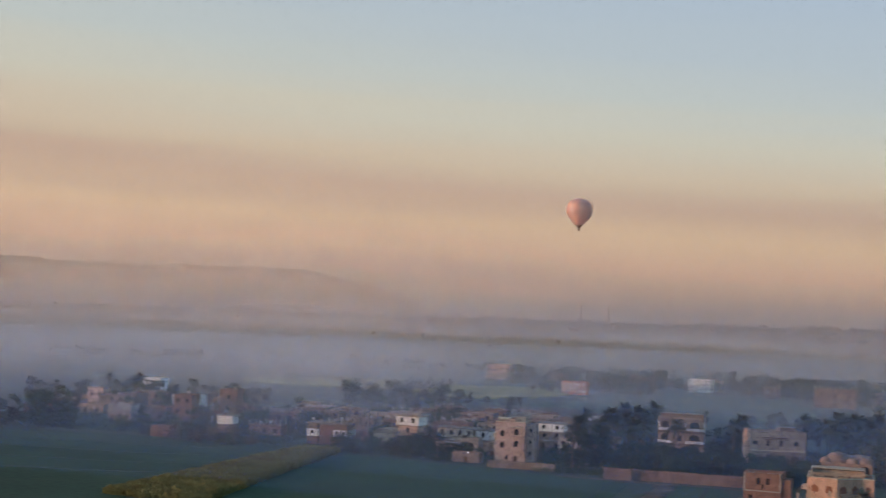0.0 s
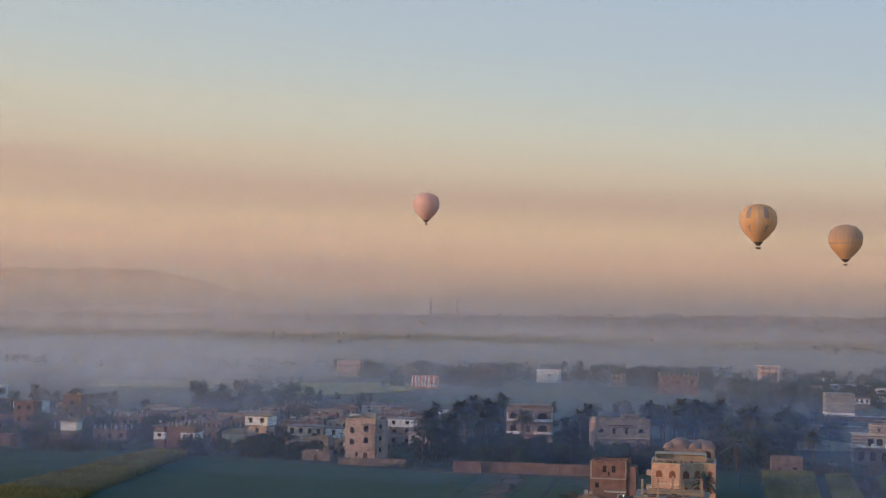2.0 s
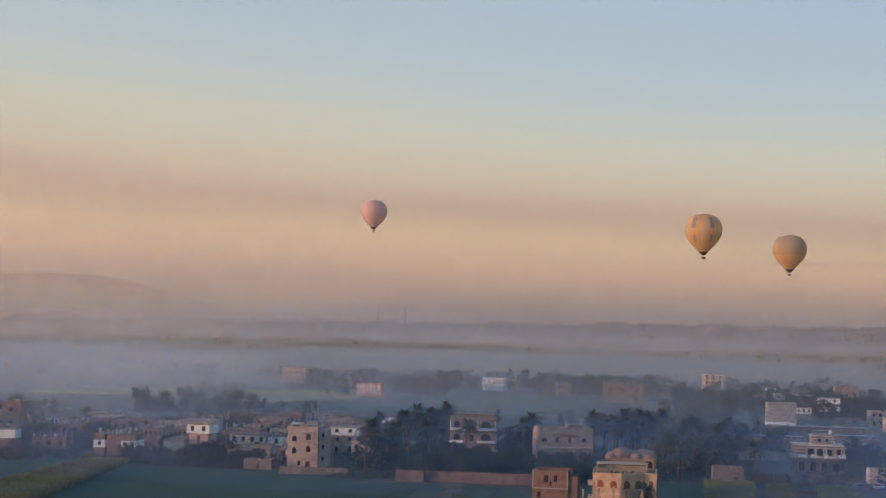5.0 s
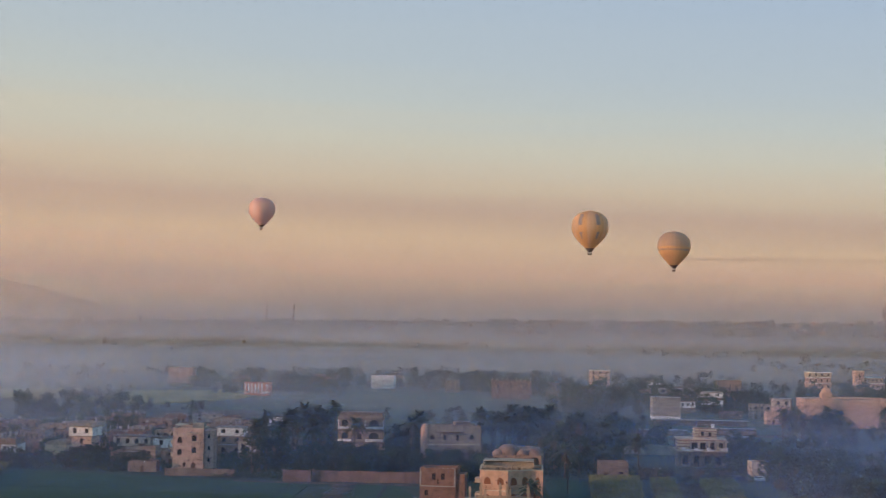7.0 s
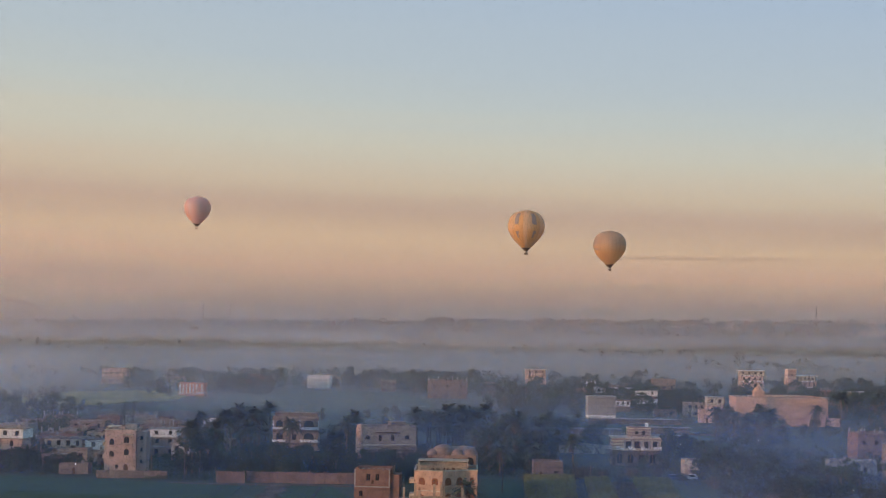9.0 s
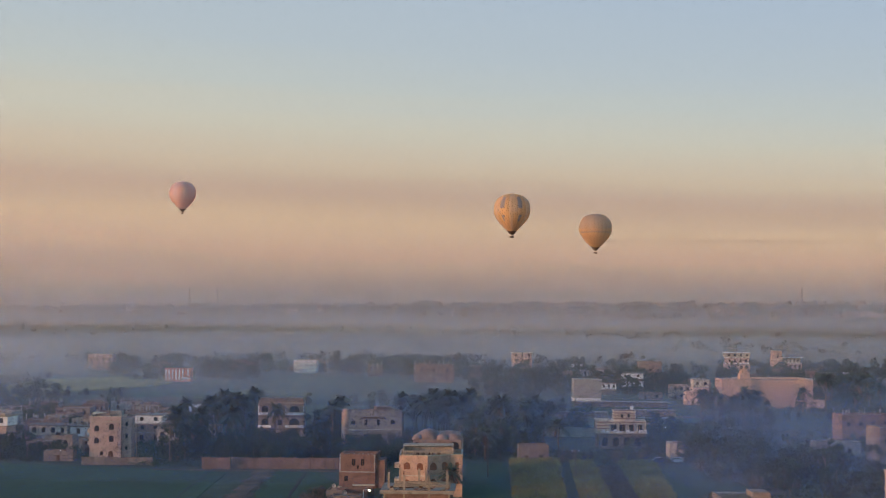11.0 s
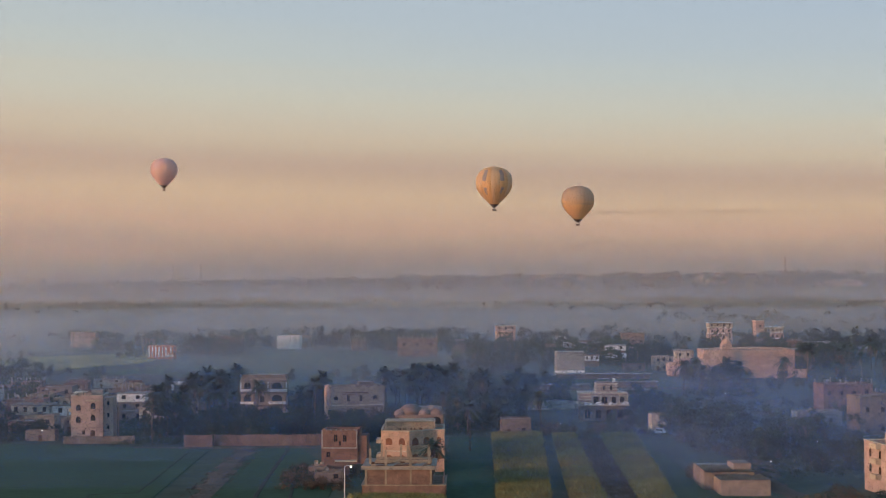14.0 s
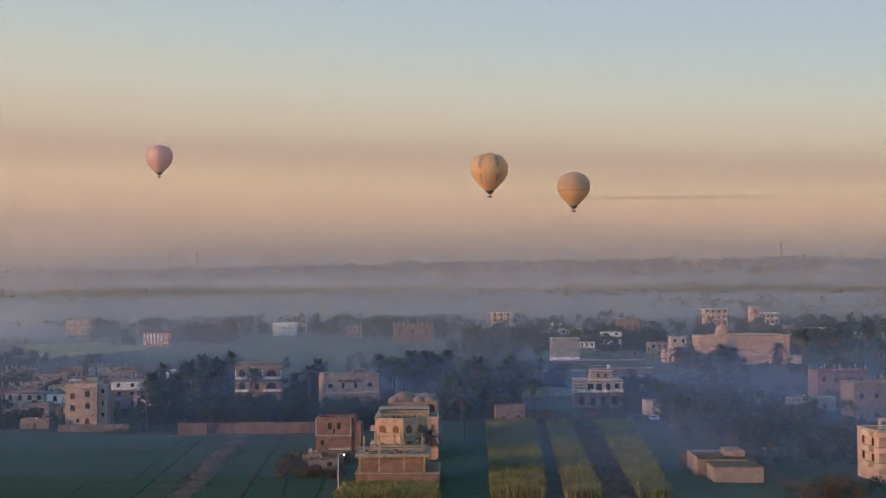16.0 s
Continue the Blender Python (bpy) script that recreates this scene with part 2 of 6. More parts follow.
# ---- ground, sky and distance ----
def arc_wall(radius, az0, az1, z0, z1, n=64, rows_up=1):
    verts, faces = [], []
    for j in range(rows_up + 1):
        for i in range(n + 1):
            a = radians(az0 + (az1 - az0) * i / n)
            verts.append((radius * math.sin(a), radius * math.cos(a), z0 + (z1 - z0) * j / rows_up))
    for j in range(rows_up):
        for i in range(n):
            k = j * (n + 1) + i
            faces.append((k, k + 1, k + n + 2, k + n + 1))
    return verts, faces


def sky_material():
    m = bpy.data.materials.new("dawn sky")
    m.use_nodes = True
    nt = m.node_tree
    L = nt.links.new
    geo = nt.nodes.new("ShaderNodeNewGeometry")
    sep = nt.nodes.new("ShaderNodeSeparateXYZ")
    L(geo.outputs["Position"], sep.inputs[0])
    mr = node(nt, "ShaderNodeMapRange", From_Min=44.0, From_Max=44.0 + 4700 * 0.25)
    L(sep.outputs["Z"], mr.inputs["Value"])
    ramp = nt.nodes.new("ShaderNodeValToRGB")
    els = ramp.color_ramp.elements
    stops = SKY_STOPS
    els[0].position, els[0].color = stops[0][0] / 0.25, lin(*stops[0][1])
    els[1].position, els[1].color = stops[-1][0] / 0.25, lin(*stops[-1][1])
    for e, c in stops[1:-1]:
        k = els.new(e / 0.25)
        k.color = lin(*c)
    # long thin haze streaks, sinking to the east
    mp = nt.nodes.new("ShaderNodeMapping")
    mp.inputs["Scale"].default_value = (0.00045, 0.00045, 0.011)
    mp.inputs["Rotation"].default_value = (0, radians(1.1), 0)
    L(geo.outputs["Position"], mp.inputs["Vector"])
    no = node(nt, "ShaderNodeTexNoise", Scale=1.0, Detail=5.0, Roughness=0.55)
    L(mp.outputs[0], no.inputs["Vector"])
    jit = node(nt, "ShaderNodeMapRange", From_Min=0.3, From_Max=0.7, To_Min=-0.020, To_Max=0.020)
    L(no.outputs["Fac"], jit.inputs["Value"])
    add = nt.nodes.new("ShaderNodeMath")
    tilt = nt.nodes.new("ShaderNodeMath")
    tilt.operation = "MULTIPLY_ADD"
    slope = nt.nodes.new("ShaderNodeMath")
    slope.operation = "MULTIPLY_ADD"
    slope.inputs[1].default_value, slope.inputs[2].default_value = 0.00011, 0.06
    L(sep.outputs["X"], slope.inputs[0])
    L(slope.outputs[0], tilt.inputs[0])
    L(mr.outputs[0], tilt.inputs[1])
    L(mr.outputs[0], tilt.inputs[2])
    L(tilt.outputs[0], add.inputs[0])
    L(jit.outputs[0], add.inputs[1])
    L(add.outputs[0], ramp.inputs[0])
    # one long thin brown smoke trail
    line = nt.nodes.new("ShaderNodeMath")
    line.operation = "MULTIPLY_ADD"
    line.inputs[1].default_value = 0.004
    L(sep.outputs["X"], line.inputs[0])
    L(sep.outputs["Z"], line.inputs[2])
    off = node(nt, "ShaderNodeMath")
    off.operation = "SUBTRACT"
    off.inputs[1].default_value = 241.0
    L(line.outputs[0], off.inputs[0])
    ab = nt.nodes.new("ShaderNodeMath")
    ab.operation = "ABSOLUTE"
    L(off.outputs[0], ab.inputs[0])
    thick = node(nt, "ShaderNodeMapRange", From_Min=0.0, From_Max=9.0, To_Min=0.30, To_Max=0.0)
    thick.interpolation_type = "SMOOTHSTEP"
    L(ab.outputs[0], thick.inputs["Value"])
    x0 = node(nt, "ShaderNodeMapRange", From_Min=120.0, From_Max=420.0)
    x1 = node(nt, "ShaderNodeMapRange", From_Min=1000.0, From_Max=1700.0, To_Min=1.0, To_Max=0.0)
    m1 = nt.nodes.new("ShaderNodeMath")
    m2 = nt.nodes.new("ShaderNodeMath")
    m1.operation = m2.operation = "MULTIPLY"
    L(sep.outputs["X"], x0.inputs["Value"])
    L(sep.outputs["X"], x1.inputs["Value"])
    L(x0.outputs[0], m1.inputs[0])
    L(x1.outputs[0], m1.inputs[1])
    L(m1.outputs[0], m2.inputs[0])
    L(thick.outputs[0], m2.inputs[1])
    smoke = nt.nodes.new("ShaderNodeMix")
    smoke.data_type = "RGBA"
    smoke.inputs[7].default_value = lin(110, 85, 82)
    L(m2.outputs[0], smoke.inputs[0])
    L(ramp.outputs[0], smoke.inputs[6])
    ramp_out = smoke.outputs[2]
    em = nt.nodes.new("ShaderNodeEmission")
    # a little brighter to the east
    glow_x = nt.nodes.new("ShaderNodeMath")
    glow_x.operation = "MULTIPLY_ADD"
    glow_x.inputs[1].default_value, glow_x.inputs[2].default_value = 0.000004 * 2.0 ** -EXPOSURE, 2.0 ** -EXPOSURE
    L(sep.outputs["X"], glow_x.inputs[0])
    L(glow_x.outputs[0], em.inputs["Strength"])
    L(ramp_out, em.inputs["Color"])
    L(em.outputs[0], nt.nodes["Material Output"].inputs["Surface"])
    return m


SKY_STOPS = [(0.0, (138, 128, 127)), (0.008, (150, 137, 131)), (0.020, (184, 156, 139)), (0.036, (210, 175, 149)), (0.052, (214, 184, 153)), (0.062, (201, 174, 150)),
             (0.076, (193, 168, 149)), (0.092, (204, 188, 166)), (0.120, (201, 198, 183)), (0.147, (190, 197, 194)), (0.178, (181, 193, 200)), (0.26, (169, 187, 206))]
sky = new("backdrop", array_mesh("backdrop", *arc_wall(4700, -46, 60, -40, 1700, 70), sky_material()))
tagged(sky, "hazy dawn sky fading from blue to peach", "sky", "", "structure")

bm = bmesh.new()
bmesh.ops.create_grid(bm, x_segments=40, y_segments=40, size=6000)
ground = whole("ground", bm, M_GROUND, "flat irrigated farmland reaching the horizon", "ground", "structure")


def flat_wall(y, az0, az1, z0, z1, n):
    """An upright wall along a line of latitude, between two bearings."""
    verts = [(y * math.tan(radians(az0 + (az1 - az0) * i / n)), y, z) for z in (z0, z1) for i in range(n + 1)]
    return verts, [(i, i + 1, i + n + 2, i + n + 1) for i in range(n)]


def veil(radius, alpha, top, colour=(0.70, 0.74, 0.80), az0=-40, az1=36, low=0.35, name="mist", sx=90.0, sz=14.0, soft=0.0, z0=-0.5, fade=3.0, back=0.5):
    """A thin upright sheet standing in for mist and haze at one distance: lets most light through and scatters the rest
    in the haze tint put into its colour.
    """
    m = bpy.data.materials.new("tinted haze veil")
    m.use_nodes = True
    nt = m.node_tree
    L = nt.links.new
    geo = nt.nodes.new("ShaderNodeNewGeometry")
    sep = nt.nodes.new("ShaderNodeSeparateXYZ")
    L(geo.outputs["Position"], sep.inputs[0])
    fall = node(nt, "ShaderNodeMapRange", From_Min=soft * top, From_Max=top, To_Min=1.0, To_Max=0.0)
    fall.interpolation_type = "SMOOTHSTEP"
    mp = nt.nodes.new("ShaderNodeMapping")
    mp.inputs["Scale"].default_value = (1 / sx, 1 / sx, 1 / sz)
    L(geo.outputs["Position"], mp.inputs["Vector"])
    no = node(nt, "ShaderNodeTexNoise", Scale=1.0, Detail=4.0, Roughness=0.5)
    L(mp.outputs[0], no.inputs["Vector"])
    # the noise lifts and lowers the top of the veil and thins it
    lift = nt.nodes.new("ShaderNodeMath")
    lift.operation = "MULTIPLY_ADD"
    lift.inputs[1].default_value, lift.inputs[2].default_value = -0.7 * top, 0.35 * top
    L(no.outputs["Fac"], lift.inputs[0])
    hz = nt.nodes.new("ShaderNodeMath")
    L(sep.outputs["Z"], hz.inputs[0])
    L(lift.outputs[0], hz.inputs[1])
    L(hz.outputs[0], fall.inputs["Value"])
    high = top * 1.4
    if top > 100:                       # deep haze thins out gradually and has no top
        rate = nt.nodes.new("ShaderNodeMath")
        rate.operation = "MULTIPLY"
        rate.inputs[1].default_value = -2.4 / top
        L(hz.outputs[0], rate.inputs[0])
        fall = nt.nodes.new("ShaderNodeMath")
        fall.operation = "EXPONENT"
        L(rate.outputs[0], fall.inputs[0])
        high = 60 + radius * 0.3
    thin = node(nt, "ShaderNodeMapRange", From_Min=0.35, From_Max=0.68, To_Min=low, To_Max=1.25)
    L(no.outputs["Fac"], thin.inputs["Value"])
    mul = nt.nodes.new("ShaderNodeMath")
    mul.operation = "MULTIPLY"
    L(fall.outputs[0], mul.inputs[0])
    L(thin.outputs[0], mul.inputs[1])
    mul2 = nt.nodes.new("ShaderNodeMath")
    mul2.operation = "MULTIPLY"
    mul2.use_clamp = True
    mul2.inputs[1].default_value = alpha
    # thins out towards both ends of the arc
    az = nt.nodes.new("ShaderNodeMath")
    az.operation = "ARCTAN2"
    L(sep.outputs["X"], az.inputs[0])
    L(sep.outputs["Y"], az.inputs[1])
    e0 = node(nt, "ShaderNodeMapRange", From_Min=radians(az0), From_Max=radians(az0 + fade))
    e1 = node(nt, "ShaderNodeMapRange", From_Min=radians(az1 - fade), From_Max=radians(az1), To_Min=1.0, To_Max=0.0)
    ends = nt.nodes.new("ShaderNodeMath")
    ends.operation = "MULTIPLY"
    for k, e in enumerate((e0, e1)):
        e.interpolation_type = "SMOOTHSTEP"
        L(az.outputs[0], e.inputs["Value"])
        L(e.outputs[0], ends.inputs[k])
    mul3 = nt.nodes.new("ShaderNodeMath")
    mul3.operation = "MULTIPLY"
    L(mul.outputs[0], mul3.inputs[0])
    L(ends.outputs[0], mul3.inputs[1])
    L(mul3.outputs[0], mul2.inputs[0])
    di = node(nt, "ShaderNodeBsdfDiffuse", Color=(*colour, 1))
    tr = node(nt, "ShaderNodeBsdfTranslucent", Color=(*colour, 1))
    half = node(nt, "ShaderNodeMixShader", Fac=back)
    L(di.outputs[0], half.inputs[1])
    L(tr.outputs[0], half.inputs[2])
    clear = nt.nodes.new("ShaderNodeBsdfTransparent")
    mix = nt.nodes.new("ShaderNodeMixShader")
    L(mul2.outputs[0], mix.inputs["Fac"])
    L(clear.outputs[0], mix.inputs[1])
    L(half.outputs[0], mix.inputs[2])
    L(mix.outputs[0], nt.nodes["Material Output"].inputs["Surface"])
    ob = new(name, array_mesh(name, *flat_wall(radius, az0, az1, z0, high, 48), m))
    return tagged(ob, "thin tinted sheet standing in for mist and haze", "mist", "", "stuff")


def mist(radius, alpha, top, *args, **kw):
    """Mist and haze of one density, laid as several thin tinted sheets close behind one another."""
    n = max(1, math.ceil(alpha / (0.13 if top > 100 else 0.18)))
    for k in range(n):
        veil(radius + 14.0 * k, 1 - (1 - alpha) ** (1 / n), top, *args, **kw)


def fog_sheet(d0, d1, z, alpha, colour, az0=-40.0, az1=36.0, edge=0.25, low=0.2, sx=420.0, sy=90.0):
    """A level sheet of ground fog between two distances, with ragged soft edges."""
    m = bpy.data.materials.new("ground fog")
    m.use_nodes = True
    nt = m.node_tree
    L = nt.links.new
    geo = nt.nodes.new("ShaderNodeNewGeometry")
    mp = nt.nodes.new("ShaderNodeMapping")
    mp.inputs["Scale"].default_value = (1 / sx, 1 / sy, 1)
    L(geo.outputs["Position"], mp.inputs["Vector"])
    no = node(nt, "ShaderNodeTexNoise", Scale=1.0, Detail=5.0, Roughness=0.5)
    L(mp.outputs[0], no.inputs["Vector"])
    flat = nt.nodes.new("ShaderNodeVectorMath")
    flat.operation = "MULTIPLY"
    flat.inputs[1].default_value = (1, 1, 0)
    L(geo.outputs["Position"], flat.inputs[0])
    ln = nt.nodes.new("ShaderNodeVectorMath")
    ln.operation = "LENGTH"
    L(flat.outputs[0], ln.inputs[0])
    wob = nt.nodes.new("ShaderNodeMath")
    wob.operation = "MULTIPLY_ADD"
    wob.inputs[1].default_value = (d1 - d0) * 0.35
    L(no.outputs["Fac"], wob.inputs[0])
    L(ln.outputs["Value"], wob.inputs[2])
    off = (d1 - d0) * 0.175
    e = (d1 - d0) * edge
    up = node(nt, "ShaderNodeMapRange", From_Min=d0 + off, From_Max=d0 + off + e)
    dn = node(nt, "ShaderNodeMapRange", From_Min=d1 + off - e, From_Max=d1 + off, To_Min=1.0, To_Max=0.0)
    th = node(nt, "ShaderNodeMapRange", From_Min=0.36, From_Max=0.64, To_Min=low, To_Max=1.0)
    for k, src in ((up, wob), (dn, wob), (th, no)):
        k.interpolation_type = "SMOOTHSTEP"
        L(src.outputs[0], k.inputs["Value"])
    a = nt.nodes.new("ShaderNodeMath")
    b = nt.nodes.new("ShaderNodeMath")
    c = nt.nodes.new("ShaderNodeMath")
    a.operation = b.operation = c.operation = "MULTIPLY"
    L(up.outputs[0], a.inputs[0])
    L(dn.outputs[0], a.inputs[1])
    L(a.outputs[0], b.inputs[0])
    L(th.outputs[0], b.inputs[1])
    L(b.outputs[0], c.inputs[0])
    c.inputs[1].default_value = alpha
    di = node(nt, "ShaderNodeBsdfDiffuse", Color=(*colour, 1))
    clear = nt.nodes.new("ShaderNodeBsdfTransparent")
    mix = nt.nodes.new("ShaderNodeMixShader")
    L(c.outputs[0], mix.inputs["Fac"])
    L(clear.outputs[0], mix.inputs[1])
    L(di.outputs[0], mix.inputs[2])
    L(mix.outputs[0], nt.nodes["Material Output"].inputs["Surface"])
    n = 40
    verts = [(d * math.sin(radians(az0 + (az1 - az0) * i / n)), d * math.cos(radians(az0 + (az1 - az0) * i / n)), z) for d in (d0, d1) for i in range(n + 1)]
    faces = [(i, i + 1, i + n + 2, i + n + 1) for i in range(n)]
    ob = new("ground_fog", array_mesh("ground_fog", verts, faces, m))
    return tagged(ob, "flat bank of pale ground fog over fields", "fog", "", "stuff")


def fog_bank(d0, d1, z, alpha, *args, **kw):
    for k in (0, 1):
        fog_sheet(d0, d1, z + 0.6 * k, 1 - (1 - alpha) ** 0.5, *args, **kw)


# haze tints put into the sheets' colour; BLUE also lifts dark village tones
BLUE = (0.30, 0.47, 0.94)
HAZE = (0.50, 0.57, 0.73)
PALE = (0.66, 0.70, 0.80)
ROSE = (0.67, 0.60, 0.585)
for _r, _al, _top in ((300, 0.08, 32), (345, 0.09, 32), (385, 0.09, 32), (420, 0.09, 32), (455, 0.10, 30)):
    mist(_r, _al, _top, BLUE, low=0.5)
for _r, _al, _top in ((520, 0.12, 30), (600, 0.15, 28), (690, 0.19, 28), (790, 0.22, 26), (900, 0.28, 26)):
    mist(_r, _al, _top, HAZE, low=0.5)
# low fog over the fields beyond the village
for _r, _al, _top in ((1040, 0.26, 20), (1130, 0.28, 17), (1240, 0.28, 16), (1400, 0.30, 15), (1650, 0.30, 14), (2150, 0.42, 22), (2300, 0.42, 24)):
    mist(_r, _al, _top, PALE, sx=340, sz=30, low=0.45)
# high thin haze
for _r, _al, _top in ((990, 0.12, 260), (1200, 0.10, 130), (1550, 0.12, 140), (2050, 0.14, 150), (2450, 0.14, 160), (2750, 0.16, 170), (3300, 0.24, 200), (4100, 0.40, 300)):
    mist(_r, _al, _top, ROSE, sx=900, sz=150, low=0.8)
# warm bright haze before the western ridge, put into the sheet's colour
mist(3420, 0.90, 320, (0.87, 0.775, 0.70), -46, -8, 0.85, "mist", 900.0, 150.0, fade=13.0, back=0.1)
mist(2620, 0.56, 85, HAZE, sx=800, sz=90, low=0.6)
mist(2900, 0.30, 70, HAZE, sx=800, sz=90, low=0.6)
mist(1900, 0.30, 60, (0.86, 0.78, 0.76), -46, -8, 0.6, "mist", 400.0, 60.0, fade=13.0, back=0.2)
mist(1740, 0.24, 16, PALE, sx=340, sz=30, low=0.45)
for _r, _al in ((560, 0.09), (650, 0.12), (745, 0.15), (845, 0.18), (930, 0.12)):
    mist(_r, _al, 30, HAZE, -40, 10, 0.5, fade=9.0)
fog_bank(1050, 1800, 4.0, 0.28, PALE, sx=700, sy=160, low=0.4, edge=0.4)
fog_bank(2150, 2900, 7.0, 0.40, PALE, sx=1200, sy=260, low=0.6, edge=0.4)
# smoke on the east side, its blue tint also lifting dark tones, and thicker haze over the western fields
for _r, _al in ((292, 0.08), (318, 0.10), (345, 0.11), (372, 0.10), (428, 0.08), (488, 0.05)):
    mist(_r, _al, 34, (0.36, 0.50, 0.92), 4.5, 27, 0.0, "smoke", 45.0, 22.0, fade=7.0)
# low blue sheets added to lift the dark tones near the ground
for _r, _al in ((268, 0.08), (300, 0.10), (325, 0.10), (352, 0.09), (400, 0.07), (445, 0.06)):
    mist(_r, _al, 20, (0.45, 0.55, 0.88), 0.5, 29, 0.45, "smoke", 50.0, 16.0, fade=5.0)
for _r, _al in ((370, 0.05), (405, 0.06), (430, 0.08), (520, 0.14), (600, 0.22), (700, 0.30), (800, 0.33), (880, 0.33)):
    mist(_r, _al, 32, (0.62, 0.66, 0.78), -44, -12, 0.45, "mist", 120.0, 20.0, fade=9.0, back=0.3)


def ridge(name, dist, az0, az1, height, depth, label, m, seed, rough=0.18, z0=-2.0, ends=(9, 4.0)):
    """A long hill: a noisy crest with sloping sides."""
    n, k = 90, 7
    verts, faces = [], []
    for i in range(n + 1):
        u = i / n
        a = radians(az0 + (az1 - az0) * u)
        end = min(1.0, u * ends[0], (1 - u) * ends[1])
        for j in range(k + 1):
            v = j / k
            d = dist + (v - 0.5) * depth
            nz = noise.fractal(Vector((u * 9 + seed, v * 2.5, seed)), 0.9, 2.0, 5)
            z = height * math.sin(v * math.pi) ** 0.8 * (math.sin(end * math.pi / 2)) * (1 + rough * nz)
            verts.append((d * math.sin(a), d * math.cos(a), z + z0))
    for i in range(n):
        for j in range(k):
            q = i * (k + 1) + j
            faces.append((q, q + k + 1, q + k + 2, q + 1))
    ob = new(name, array_mesh(name, verts, faces, m))
    return tagged(ob, label, "hill", "", "structure")


ridge("hill_west", 4350, -48, -14.5, 142, 500, "long bare desert ridge in the haze", M_HILL, 3)
ridge("hill_east", 3000, 13.0, 17.4, 31, 420, "low orange desert mound", M_HILL, 8, 0.12, -2.0, (2.2, 2.2))


def rise(d, az):
    """Height of the gently rising land behind the fog."""
    k = min(1.0, max(0.0, (d - 2500) / 800))
    uneven = 5.0 * noise.fractal(Vector((az * 0.9, d * 0.0035, 3.0)), 0.8, 2.0, 4)
    return -1.0 + k * k * (3 - 2 * k) * (23 + (az + 15) * 0.55 + uneven)


_v, _f = [], []
for _i in range(241):
    for _j in range(13):
        _az, _d = -45 + 90 * _i / 240, 2500 + 1900 * _j / 12
        _v.append((_d * math.sin(radians(_az)), _d * math.cos(radians(_az)), rise(_d, _az)))
for _i in range(240):
    for _j in range(12):
        _q = _i * 13 + _j
        _f.append((_q, _q + 13, _q + 14, _q + 1))
tagged(new("rising_ground", array_mesh("rising_ground", _v, _f, M_GROUND)), "gently rising dark land with a far town", "ground", "", "structure")


# ---- trees ----
def leaf_cloud(rng, lumps, n, size):
    """Many small bent leaf clumps on the skins of several overlapping lumps."""
    lu = np.array(lumps)[rng.integers(len(lumps), size=n)]
    v, a, b = (rng.normal(size=(n, 3)) for _ in range(3))
    v /= np.linalg.norm(v, axis=1)[:, None]
    a /= np.linalg.norm(a, axis=1)[:, None]
    b = np.cross(a, b)
    b /= np.linalg.norm(b, axis=1)[:, None]
    p = lu[:, :3] + v * (lu[:, 3] * rng.uniform(0.55, 1.12, n))[:, None] * (1, 1, 0.8)
    s = (size * rng.uniform(0.5, 1.3, n))[:, None]
    dip = np.array((0, 0, -0.2)) * s
    verts = np.stack((p - a * s, p + b * s * 0.6 + dip, p + a * s, p - b * s * 0.6 + dip), 1).reshape(-1, 3)
    k = np.arange(n)[:, None] * 4
    faces = np.stack((k + (0, 1, 2), k + (0, 2, 3)), 1).reshape(-1, 3)
    return verts, faces


def make_tree(seed, h, r, leaf, n=1000, size=0.36, label="dusty green broadleaf tree with a dense crown", name="tree"):
    rng = np.random.default_rng(seed)
    t = thing(name, 0, -500, 0, 0, label, "tree", "trees of the village")
    bm = bmesh.new()
    tube(bm, [(0, 0, -0.2), (0.1, 0.05, h * 0.25), (0.0, 0.2, h * 0.5), (0.1, 0, h * 0.75)], [0.26, 0.2, 0.15, 0.05], 7)
    lumps = []
    for i in range(15):
        a, u = rng.uniform(0, math.tau), rng.uniform(0.12, 0.3) if i < 5 else rng.uniform(0.3, 0.92)
        q = r * rng.uniform(0.2, 0.75) * (1.15 - abs(u - 0.55))
        c = (q * math.cos(a), q * math.sin(a), h * u)
        lumps.append((*c, r * rng.uniform(0.30, 0.52)))
        tube(bm, [(0.05, 0.1, h * max(0.2, u - 0.3)), (c[0] * 0.5, c[1] * 0.5, h * (u - 0.12)), c], [0.1, 0.07, 0.03], 5)
    part("trunk", bm, M_BARK, t)
    ob = new("crown", array_mesh("crown", *leaf_cloud(rng, lumps, n, size), leaf))
    ob.parent = t
    return t


